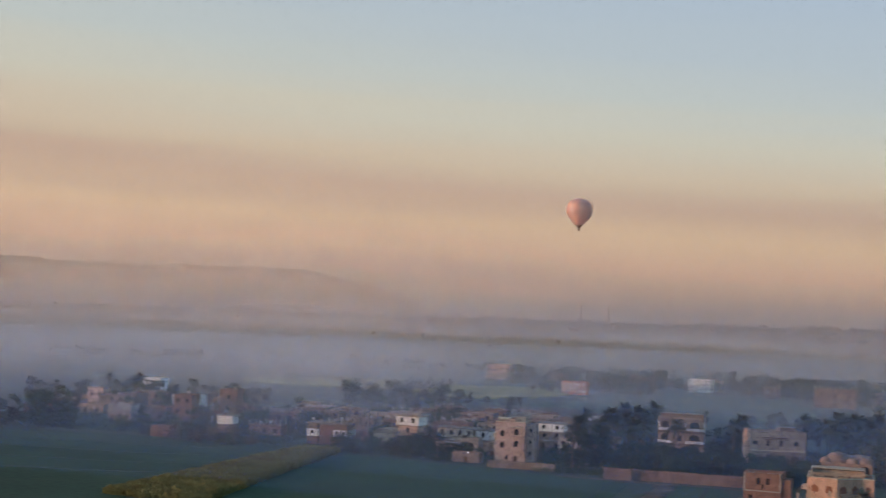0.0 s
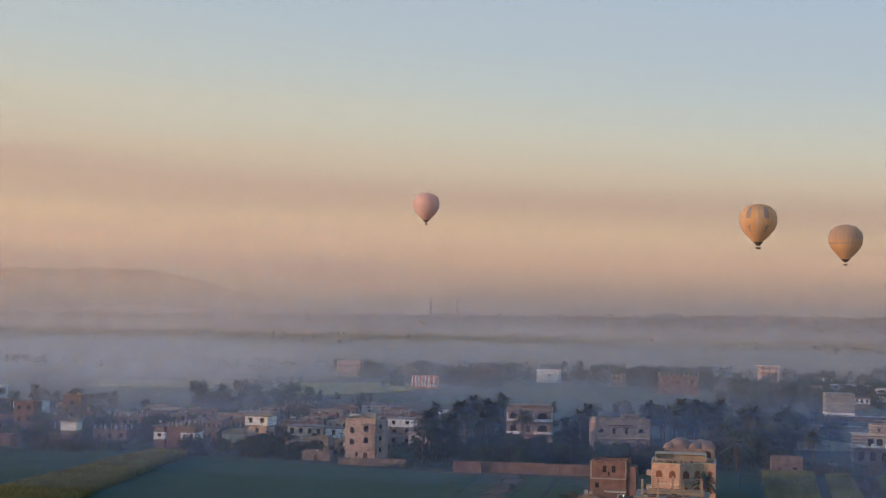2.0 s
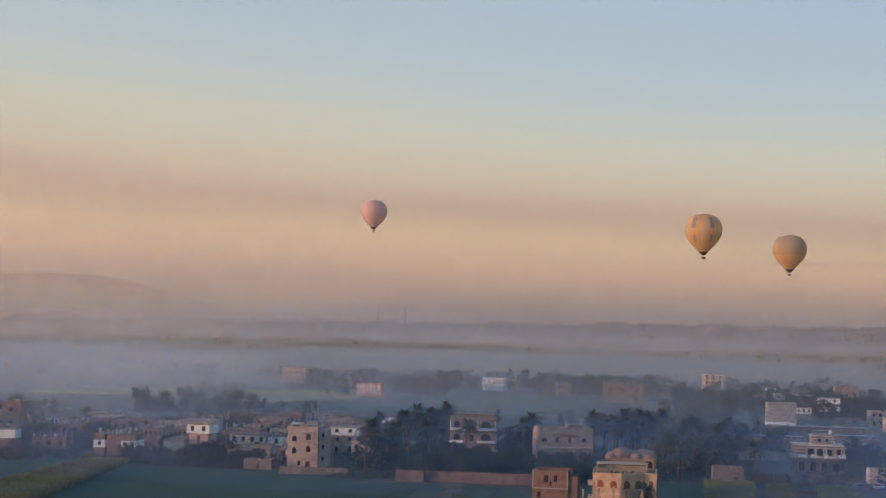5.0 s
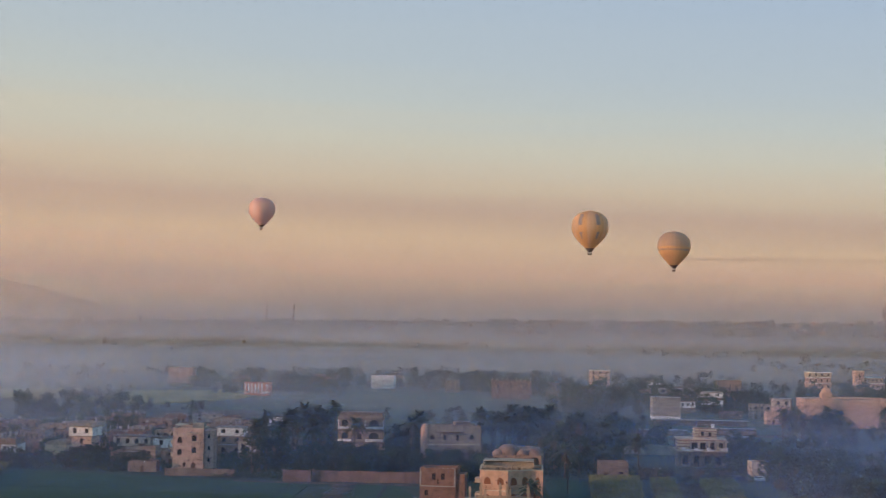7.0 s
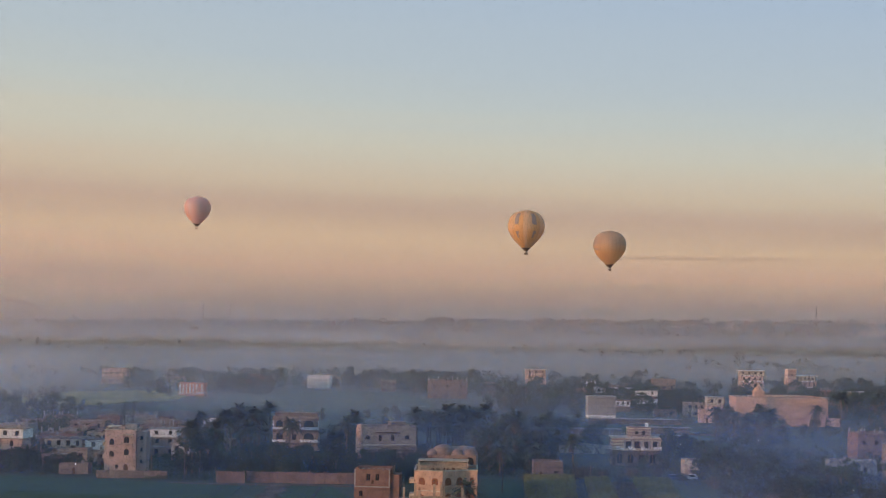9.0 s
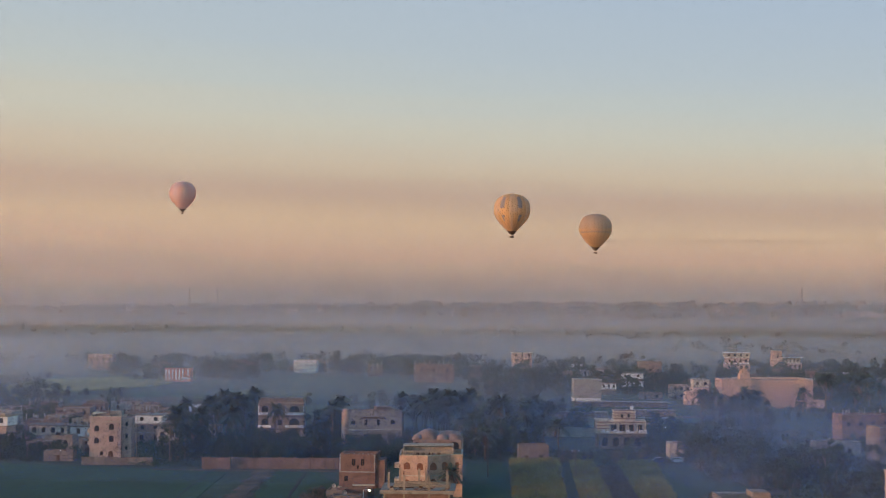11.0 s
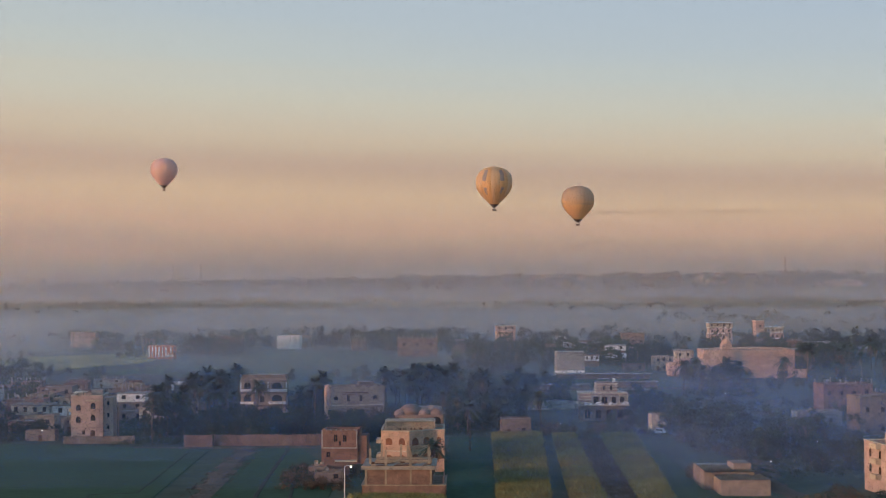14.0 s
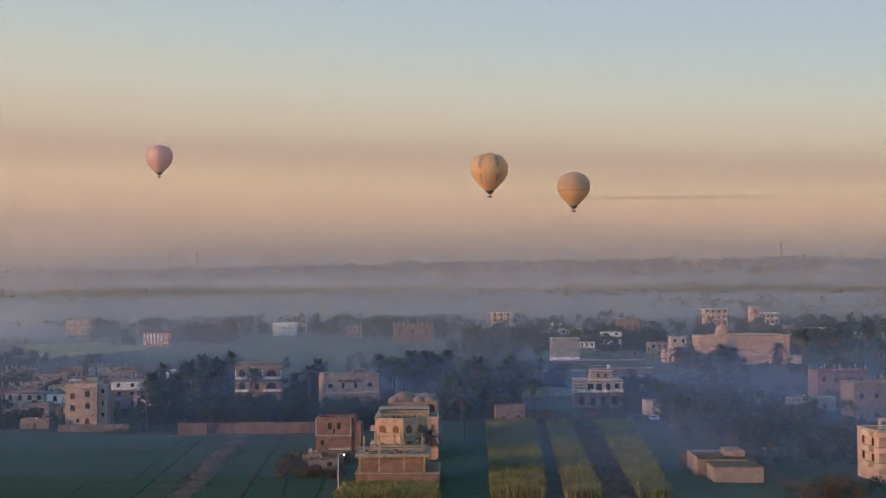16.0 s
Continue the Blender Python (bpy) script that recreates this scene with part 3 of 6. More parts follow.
def make_palm(seed, h, n=60, reach=3.1, name="date_palm"):
    """A slender trunk and a round burst of arching feathered fronds, the lowest hanging and dry."""
    rng = np.random.default_rng(seed)
    t = thing(name, 0, -500, 0, 0, "tall date palm with a ragged crown of fronds", "palm", "palms of the village")
    bm = bmesh.new()
    lean = rng.uniform(-0.05, 0.05, 2) * h
    pts = [(lean[0] * u * u, lean[1] * u * u, h * u - 0.2 * (u == 0)) for u in (0, 0.25, 0.5, 0.75, 1)]
    tube(bm, pts, [0.30, 0.23, 0.20, 0.20, 0.30], 8)
    part("trunk", bm, M_BARK, t)
    top = np.array(pts[-1])
    for nm, count, m in (("crown", n, M_FROND), ("dry_skirt", 10, M_DRY)):
        verts, faces = [], []
        for i in range(count):
            a = i * 2.399 + rng.uniform(-0.3, 0.3)
            up = rng.uniform(-0.35, 1.2) if nm == "crown" else rng.uniform(-1.3, -0.8)
            d = np.array((math.cos(a), math.sin(a), 0))
            side = np.array((-math.sin(a), math.cos(a), 0))
            L = reach * rng.uniform(0.75, 1.15) * (1.0 if nm == "crown" else 0.6)
            steps = 6
            prev = None
            for k in range(steps + 1):
                u = k / steps
                p = top + d * L * u * math.cos(up) + np.array((0, 0, L * (math.sin(up) * u - 0.42 * u * u)))
                if prev is not None:
                    q = len(verts)
                    wd = 0.04
                    verts += [tuple(prev - side * wd), tuple(prev + side * wd), tuple(p + side * wd * 0.6), tuple(p - side * wd * 0.6)]
                    faces.append((q, q + 1, q + 2, q + 3))
                    ll = L * 0.22 * (1.1 - 0.7 * u) * rng.uniform(0.8, 1.2)
                    step = p - prev
                    for s in (-1, 1):
                        for f in (0.1, 0.6):
                            b = prev + step * f
                            tip = b + side * s * ll + step * 0.9 + np.array((0, 0, -0.2 * ll))
                            q = len(verts)
                            verts += [tuple(b), tuple(b + step * 0.5), tuple(tip)]
                            faces.append((q, q + 1, q + 2))
                prev = p
        ob = new(nm, array_mesh(nm, verts, faces, m))
        ob.parent = t
    return t


TREES = [make_tree(11, 7.5, 3.4, M_LEAF), make_tree(12, 9.0, 3.8, M_LEAF, 1200), make_tree(13, 6.0, 3.6, M_LEAF), make_tree(14, 10.5, 3.2, M_LEAF, 1100)]
BUSHES = [make_tree(21, 2.8, 2.0, M_LEAF, 340, 0.24, "low dusty green bush", "bush"), make_tree(22, 3.4, 2.2, M_DRY, 360, 0.24, "brown dry thorn bush", "bush")]
PALMS = [make_palm(31, 9.0, 64, 4.0), make_palm(32, 10.5, 70, 4.3), make_palm(33, 6.8, 64, 3.8), make_palm(34, 11.5, 72, 4.4)]
_templates = TREES + BUSHES + PALMS
_used = set()
_rng = random.Random(5)


def plant(src, x, y, scale=1.0, z=0.0):
    m = pose(x, y, z, 0, 0, _rng.uniform(0, 360))
    if src not in _used:
        _used.add(src)
        src.matrix_world = m
        src.scale = (scale,) * 3
        return src
    old = src.scale.copy()
    src.scale = (scale,) * 3
    ob = copy_thing(src, m)
    src.scale = old
    return ob


def grove(cx, cy, rx, ry, n, kinds, s0=0.8, s1=1.2):
    """n trees strewn over an ellipse of ground, clear of the houses."""
    done = tries = 0
    while done < n and tries < n * 8:
        tries += 1
        a, q = _rng.uniform(0, math.tau), math.sqrt(_rng.random())
        x, y = cx + rx * q * math.cos(a), cy + ry * q * math.sin(a)
        if any(x0 - 1 < x < x1 + 1 and y0 - 2 < y < y1 + 1 for x0, x1, y0, y1 in KEEP_OUT):
            continue
        plant(_rng.choice(kinds), x, y, _rng.uniform(s0, s1))
        done += 1


def wood(cx, cy, rx, ry, n, kinds, s0=0.8, s1=1.2, label="dark tree belt behind the village houses"):
    """As grove(), for trees too far off to tell apart: one joined mesh."""
    V, F, I = [], [], []
    at = done = tries = 0
    while done < n and tries < n * 8:
        tries += 1
        a, q = _rng.uniform(0, math.tau), math.sqrt(_rng.random())
        x, y = cx + rx * q * math.cos(a), cy + ry * q * math.sin(a)
        if any(x0 - 1 < x < x1 + 1 and y0 - 2 < y < y1 + 1 for x0, x1, y0, y1 in KEEP_OUT):
            continue
        m = np.array(pose(x, y, 0, 0, 0, _rng.uniform(0, 360))) @ np.diag([_rng.uniform(s0, s1)] * 3 + [1])
        for k, ob in enumerate(_rng.choice(kinds).children):
            co = np.empty(len(ob.data.vertices) * 3)
            ob.data.vertices.foreach_get("co", co)
            co = np.c_[co.reshape(-1, 3), np.ones(len(co) // 3)] @ m.T
            V.append(co[:, :3])
            F += [tuple(i + at for i in p.vertices) for p in ob.data.polygons]
            I += [0 if ob.name.startswith(("trunk", "dry")) else 1] * len(ob.data.polygons)
            at += len(co)
        done += 1
    me = array_mesh("tree_belt", np.vstack(V).tolist(), F, M_BARK)
    me.materials.append(M_LEAF)
    me.polygons.foreach_set("material_index", I)
    return tagged(new("tree_belt", me), label, "trees", "", "stuff")

# ---- fields ----
def field(name, corners, m, label, z=0.06, kind="structure"):
    """A low slab of crop or earth with sloping banks."""
    bm = bmesh.new()
    c = Vector((sum(p[0] for p in corners) / len(corners), sum(p[1] for p in corners) / len(corners), 0))
    low = [bm.verts.new((*p, -0.05)) for p in corners]
    top = [bm.verts.new((Vector((*p, 0)) + (c - Vector((*p, 0))).normalized() * 0.3)[:2] + (z,)) for p in corners]
    bm.faces.new(top)
    for i in range(len(low)):
        j = (i + 1) % len(low)
        bm.faces.new((low[i], low[j], top[j], top[i]))
    return whole(name, bm, m, label, "field", kind)


def crop(name, corners, m, label, n, h, blade=0.2, seed=1, spread=0.25):
    """Standing cane: a dense canopy of thin bent blades over a four-sided piece of ground, in clumps of uneven height."""
    rng = np.random.default_rng(seed)
    a, b, c, d = (np.array(p, float) for p in corners)
    nc = n // 14
    cu, cv = rng.random((2, nc))
    pick = rng.integers(nc, size=n)
    tall = rng.uniform(0.72, 1.12, nc)[pick]
    long, wide = np.linalg.norm(d - a), np.linalg.norm(b - a)
    u = np.clip(cu[pick] + rng.normal(size=n) * 0.35 / wide, 0, 1)[:, None]
    v = np.clip(cv[pick] + rng.normal(size=n) * 0.5 / long, 0, 1)[:, None]
    p = (a * (1 - u) + b * u) * (1 - v) + (d * (1 - u) + c * u) * v
    hh = (h * tall * rng.uniform(0.7, 1.06, n))[:, None]
    ang = rng.uniform(0, math.tau, n)
    w = np.stack((np.cos(ang), np.sin(ang)), 1) * blade * 0.5
    lean = rng.normal(size=(n, 2)) * spread
    verts = np.stack((np.hstack((p - w * 0.5, 0 * hh - 0.05)), np.hstack((p + w * 0.5, 0 * hh - 0.05)), np.hstack((p + w + lean * 0.6, hh * 0.72)),
                      np.hstack((p - w + lean * 0.6, hh * 0.72)), np.hstack((p + lean * 2.0, hh * rng.uniform(0.8, 1.0, (n, 1))))), 1).reshape(-1, 3)
    faces = [f for k in range(0, n * 5, 5) for f in ((k, k + 1, k + 2, k + 3), (k + 3, k + 2, k + 4))]
    ob = new(name, array_mesh(name, verts.tolist(), faces, m))
    return tagged(ob, label, "crop", "", "stuff")


field("clover_field", [(-260, 250), (-150, 250), (-155, 388), (-175, 400), (-262, 385)], M_CLOVER, "low green clover field with faint ditches", 0.10)
field("clover_field", [(-128, 250), (-58, 250), (-60, 366), (-85, 372), (-142, 384), (-140, 300)], M_CLOVER, "smooth dark green clover field", 0.10)
field("clover_field", [(-47, 250), (-24, 250), (-24, 322), (-38, 368), (-48, 368)], M_CLOVER, "green clover plot beside the dirt track", 0.10)
field("clover_field", [(-4, 250), (8.5, 250), (10.8, 392), (0, 392)], M_CLOVER, "narrow green plot between houses", 0.08)
field("clover_field", [(42, 255), (66, 262), (62, 284), (52, 290), (52, 350), (50, 384)], M_CLOVER, "damp green field beside a shed", 0.08)
def track(name, label, pts, width, m, z=0.14, ragged=0.6):
    """A worn strip of earth with wandering edges, low in the middle of its banks."""
    verts, faces = [], []
    n = 60
    for i in range(n + 1):
        u = i / n * (len(pts) - 1)
        k = min(int(u), len(pts) - 2)
        f = u - k
        x, y = (pts[k][0] * (1 - f) + pts[k + 1][0] * f, pts[k][1] * (1 - f) + pts[k + 1][1] * f)
        dx, dy = pts[k + 1][0] - pts[k][0], pts[k + 1][1] - pts[k][1]
        L = math.hypot(dx, dy)
        nx, ny = -dy / L, dx / L
        for s in (-1.0, -0.5, 0.5, 1.0):
            w = width / 2 * s * (1 + ragged * noise.noise(Vector((x * 0.21, y * 0.21, s * 3))))
            verts.append((x + nx * w, y + ny * w, z if abs(s) < 0.9 else 0.02))
    for i in range(n):
        for j in range(3):
            q = i * 4 + j
            faces.append((q, q + 1, q + 5, q + 4))
    ob = new(name, array_mesh(name, verts, faces, m))
    return tagged(ob, label, "path", "", "structure")


track("dirt_track", "uneven brown dirt track through the fields", [(-48.2, 250), (-49.2, 285), (-50.2, 320), (-51.0, 350), (-51.0, 371)], 5.2, M_EARTH, 0.2, 0.9)
track("dirt_track", "pale dirt lane along the brick wall", [(-80, 369.5), (-62, 368.5), (-46, 370.5), (-30, 369)], 2.6, M_EARTH, 0.2)
track("ditch", "dark wet irrigation ditch", [(-37.6, 258), (-39.3, 310), (-40.6, 366)], 1.3, M_DARKE, 0.17, 0.6)
track("ditch", "dark wet irrigation ditch", [(-29.6, 258), (-32.5, 300), (-34.3, 338)], 1.0, M_DARKE, 0.17, 0.8)
track("ditch", "dark narrow ditch across the field", [(-69.0, 252), (-72.1, 291), (-63.0, 293), (-64.9, 368)], 0.6, M_DARKE, 0.15, 0.8)
for _k, _y in enumerate((300, 322, 345, 366)):
    track("ditch", "faint dark furrow across the clover", [(-250, _y - 6), (-215, _y + 2), (-188, _y + 5), (-164 - 2 * _k, _y + 14)], 0.7, M_DARKE, 0.15, 0.9)
crop("sugar_cane", [(-157, 272), (-133, 272), (-146, 388), (-157, 388)], M_CANE, "yellowing sugar cane strip", 60000, 2.0, 0.22, 3)
crop("sugar_cane", [(8.8, 268), (18.6, 268), (24.2, 390), (11.6, 390)], M_CANE, "yellow-green sugar cane plot", 60000, 2.3, 0.20, 4)
crop("sugar_cane", [(22.5, 268), (29.0, 268), (33.0, 386), (27.4, 386)], M_CANE, "narrow strip of yellow-green sugar cane", 30000, 2.3, 0.20, 5)
crop("sugar_cane", [(29.4, 268), (35.5, 268), (40.0, 386), (33.4, 386)], M_DRY, "cut brown cane stubble between cane strips", 16000, 0.7, 0.16, 7)
crop("sugar_cane", [(35.8, 268), (42.0, 268), (49.0, 386), (40.2, 386)], M_CANEG, "strip of greenish sugar cane", 36000, 2.3, 0.20, 8)
crop("sugar_cane", [(-20, 266), (-1, 266), (-1.5, 281), (-19, 281)], M_CANE, "dry yellow cane in front of a brick house", 16000, 2.2, 0.18, 6)
field("far_field", [(-197, 636), (-150, 725), (-150, 748), (-168, 812), (-222, 770), (-226, 690)], M_FARY, "pale yellow-green field far behind the village", 0.4)
field("far_field", [(-330, 770), (-240, 800), (-190, 850), (-300, 900)], M_CLOVER, "dark green strip field far behind the village", 0.3)
field("far_field", [(-310, 690), (-232, 700), (-228, 770), (-250, 790), (-330, 760)], M_FARY, "pale yellow-green field beside a green one", 0.3)
field("far_field", [(-150, 640), (-60, 560), (-20, 700), (-40, 820), (-120, 820)], M_CLOVER, "dark green field far behind the village", 0.3)
field("bare_field", [(-160, 545), (-100, 535), (-96, 600), (-130, 640), (-165, 625)], M_EARTH, "bare brown rubble-strewn field", 0.35)
field("far_field", [(20, 560), (90, 560), (90, 600), (15, 600)], M_CLOVER, "green plots beyond the terraced house", 0.3)
field("far_field", [(40, 500), (90, 500), (95, 545), (42, 545)], M_CLOVER, "green plots with pale bunds", 0.3)
track("bund", "pale earth bund between plots", [(15, 560), (52, 556), (96, 552)], 2.2, M_EARTH, 0.5)
track("bund", "pale earth bund between plots", [(15, 528), (52, 526), (96, 520)], 1.8, M_EARTH, 0.5)
track("dirt_track", "pale dirt lane beyond the long house", [(-30, 520), (-20, 575), (2, 640)], 5.0, M_EARTH, 0.5)
track("dirt_track", "dusty lane between trees and the shed", [(70, 258), (68, 285), (66.5, 305), (72, 335), (62, 392), (66, 420), (100, 455), (112, 500)], 5.0, M_EARTH, 0.2)


# ---- houses ----
def balcony(t, m, x0, x1, z, deep=1.2, rail=None, y=0.0):
    """A balcony slab with a solid parapet on three sides and a thin handrail."""
    b = add_box(t, "balcony", m, "", x0, x1, y - deep, y - 0.003, z - 0.22, z)
    bm = bmesh.new()
    box(bm, x0, x1, y - deep, y - deep + 0.12, z + 0.003, z + 0.75)
    box(bm, x0, x0 + 0.12, y - deep + 0.123, y - 0.003, z + 0.003, z + 0.75)
    box(bm, x1 - 0.12, x1, y - deep + 0.123, y - 0.003, z + 0.003, z + 0.75)
    part("balustrade", bm, rail or m, b)
    bm = bmesh.new()
    box(bm, x0 - 0.04, x1 + 0.04, y - deep - 0.05, y - deep + 0.15, z + 0.753, z + 0.87)
    part("handrail", bm, M_CREAM, b)
    return b


def tower_house():
    h = 11.6
    win = [(c, z, o, u, True) for z in (7.7, 4.5) for c, o, u in ((-2.3, 1.25, 1.6), (1.6, 1.3, 2.1))] + [(-0.9, 1.3, 0.8, 1.1, False)]
    t = house("apartment_house", "salmon plastered three-storey house with balconies and flat roof", -97.0, 389.4, 8.4, 9.0, h, 4, M_PINK,
              win, row(2, 8.4, 7.6, 1.0, 1.4) + row(2, 8.4, 4.4, 1.0, 1.4), row(2, 8.4, 7.6, 1.0, 1.4) + row(2, 8.4, 4.4, 1.0, 1.4), doors=[(1.5, 1.2, 2.5, True)], coping=M_CREAM, frame_mat=M_WOODB)
    for z in (4.2, 7.4):
        balcony(t, M_PINK, 0.1, 3.4, z, 1.3, M_PINK)
        balcony(t, M_CREAM, -5.0, -4.203, z, 1.0, M_CREAM, 2.5)
    add_box(t, "canopy", M_CREAM, "", -0.1, 3.6, -1.4, -0.153, h - 1.3, h - 1.05)
    for xx in (0.0, 3.4):
        add_box(t, "bracket", M_PINK, "", xx, xx + 0.14, -1.0, -0.003, h - 1.6, h - 1.303)
    for z in (3.5, 6.7, 9.9):
        add_box(t, "string_course", M_CREAM, "", -4.25, 0.05, -0.07, -0.003, z, z + 0.16)
    add_box(t, "stair_tower", M_PINK, "", 4.203, 6.7, 1.5, 7.5, 0, h - 0.6)
    for z in (2.6, 5.8, 9.0):
        add_box(t, "stair_window", M_DARK, "", 5.1, 5.7, 1.46, 1.497, z, z + 1.0)
    add_box(t, "roof_room", M_GREY, "grey roof room", 0.5, 3.6, 4.0, 7.5, h - 0.69, h + 1.3)
    for xx, yy in ((-3.6, 2.0), (-1.4, 2.0), (-3.6, 6.5), (-1.4, 6.5)):
        add_box(t, "pergola_post", M_GREY, "", xx, xx + 0.2, yy, yy + 0.2, h - 0.69, h + 0.7)
    add_box(t, "pergola_roof", M_CREAM, "pale slatted roof shade", -3.9, -0.9, 1.7, 7.0, h + 0.703, h + 0.82)
    return t


def yard_wall(name, label, x, y, w, h, rz, m, panels, cap=None):
    """A free-standing wall of panels between piers."""
    t = thing(name, x, y, 0, rz, label, "wall")
    step = w / panels
    for i in range(panels):
        x0 = -w / 2 + i * step
        add_box(t, "panel", m, "", x0 + 0.2, x0 + step - 0.2, 0.06, 0.30, -0.1, h * _rng.uniform(0.93, 1.0))
    for i in range(panels + 1):
        x0 = -w / 2 + i * step
        add_box(t, "pier", cap or m, "", x0 - 0.197, x0 + 0.197, 0, 0.38, -0.1, h * 1.03)
    return t


def facet(t, p0, p1, h, holes, m, z=0.0, pane=None):
    """One wall of a many-sided house, from p0 to p1 in plan, outside on the right-hand side of the way, with its windows."""
    dx, dy = p1[0] - p0[0], p1[1] - p0[1]
    side = pose((p0[0] + p1[0]) / 2, (p0[1] + p1[1]) / 2, z, 0, 0, math.degrees(math.atan2(dy, dx)))
    ob = part("wall", wall_bm(math.hypot(dx, dy), h, holes), m, t)
    ob.matrix_basis = side
    for c, zz, o, u, a in holes:
        fill_opening(t, side, c, zz, o, u, a, M_FRAME, m, pane=pane)


def prism(t, name, m, label, pts, z0, z1):
    """A level slab or block over a plan given by its corners, anticlockwise."""
    bm = bmesh.new()
    lo, hi = ([bm.verts.new((x, y, z)) for x, y in pts] for z in (z0, z1))
    bm.faces.new(lo[::-1])
    bm.faces.new(hi)
    for i in range(len(pts)):
        j = (i + 1) % len(pts)
        bm.faces.new((lo[i], lo[j], hi[j], hi[i]))
    return part(name, bm, m, t, label)


def villa():
    """The ochre villa: a many-sided front with arched windows, white parapets and a roof terrace."""
    h = 9.3
    t = thing("villa", -8.5, 320.0, 0, 0, "ochre plastered villa with arched windows and white roof parapet", "house")
    KEEP_OUT.append((-17, 0, 319, 335))
    plan = [(-6.7, 1.5), (-0.45, 0.0), (4.6, 3.5), (7.2, 3.2), (7.2, 14.0), (-6.7, 14.0)]
    arch = lambda c, z, o=1.5, u=1.55: (c, z, o, u, True)
    walls = ([arch(-1.5, 6.3), arch(1.5, 6.3), arch(-1.5, 2.6), arch(1.5, 2.6)], [arch(-1.5, 6.2, 1.7, 1.7), arch(1.5, 6.2, 1.7, 1.7), arch(-1.5, 2.4, 1.7, 2.0), arch(1.5, 2.4, 1.7, 2.0)],
             [arch(0.1, 6.1, 0.9, 1.7), arch(0.1, 2.9, 1.3, 1.7)], [arch(c, z, 1.1, 1.6) for z in (2.6, 6.2) for c in (-3, 0, 3)], [], [arch(c, z, 1.1, 1.6) for z in (2.6, 6.2) for c in (-3, 0.5, 3.6)])
    for i, holes in enumerate(walls):
        facet(t, plan[i], plan[(i + 1) % 6], h, holes, M_ORANGE, 0.0, M_FRAME)
    grow = lambda k: [(x + (k if x > 0 else -k) * (abs(x) > 4.5), y + (k if y > 5 else -k)) for x, y in plan]
    prism(t, "roof", M_ROOF, "dusty flat roof", [(-6.3, 2.0), (-0.45, 0.6), (4.4, 4.0), (6.8, 3.7), (6.8, 13.6), (-6.3, 13.6)], h - 0.75, h - 0.5)
    for k in range(6):
        p, q = grow(0.14)[k], grow(0.14)[(k + 1) % 6]
        dx, dy = q[0] - p[0], q[1] - p[1]
        L = math.hypot(dx, dy)
        c = add_box(t, "coping", M_CREAM, "pale parapet coping", -L / 2, L / 2, 0.0, 0.45, 0.003, 0.2 + 0.004 * k)
        c.matrix_basis = pose((p[0] + q[0]) / 2, (p[1] + q[1]) / 2, h, 0, 0, math.degrees(math.atan2(dy, dx)))
    for k in range(3):
        p, q = plan[k], plan[k + 1]
        dx, dy = q[0] - p[0], q[1] - p[1]
        L = math.hypot(dx, dy)
        c = add_box(t, "floor_band", M_CREAM, "pale floor band", -L / 2, L / 2, -0.08, -0.003, 4.9, 5.1)
        c.matrix_basis = pose((p[0] + q[0]) / 2, (p[1] + q[1]) / 2, 0, 0, 0, math.degrees(math.atan2(dy, dx)))
    # roof terrace: pierced front railing, side walls and a pale roof at the back
    ob = part("terrace_wall", wall_bm(11.0, 1.3, row(9, 10.6, 0.35, 0.7, 0.55), 0.2), M_SAND, t, "pale pierced terrace railing")
    ob.matrix_basis = pose(-0.4, 4.6, h - 0.497)
    for x0 in (-6.1, 4.9):
        add_box(t, "terrace_wall", M_CREAM, "pale plain terrace wall", x0, x0 + 0.25, 4.85, 12.8, h - 0.497, h + 1.45)
    add_box(t, "terrace_room", M_SAND, "", -5.8, 4.85, 8.4, 12.8, h - 0.497, h + 1.25)
    add_box(t, "terrace_roof", M_CREAM, "pale flat terrace roof", -6.2, 5.2, 8.0, 13.1, h + 1.455, h + 1.62)
    rr = random.Random(4)
    for _ in range(14):
        x, y, q = rr.uniform(-5.4, 4.0), rr.uniform(5.2, 7.6), rr.uniform(0.3, 0.7)
        add_box(t, "stored_goods", rr.choice((M_WOODB, M_MUD, M_THATCH, M_SAND)), "", x, x + q * rr.uniform(1, 2.2), y, y + q, h - 0.497, h - 0.497 + q * rr.uniform(0.8, 1.7))
    for z in (3.0, 6.3):
        add_box(t, "side_balcony", M_CREAM, "", -7.9, -6.703, 4.0, 8.0, z, z + 0.9)
    return t


def dome(bm, x, y, z, r, sq=1.0, seg=14, rings=5):
    loops = []
    for j in range(rings):
        a = j * math.pi / 2 / rings
        loops.append([bm.verts.new((x + r * math.cos(a) * math.cos(i * math.tau / seg), y + r * math.cos(a) * math.sin(i * math.tau / seg), z + r * sq * math.sin(a))) for i in range(seg)])
    tip = bm.verts.new((x, y, z + r * sq))
    for p, q in zip(loops, loops[1:]):
        for i in range(seg):
            bm.faces.new((p[i], p[(i + 1) % seg], q[(i + 1) % seg], q[i]))
    for i in range(seg):
        bm.faces.new((loops[-1][i], loops[-1][(i + 1) % seg], tip))


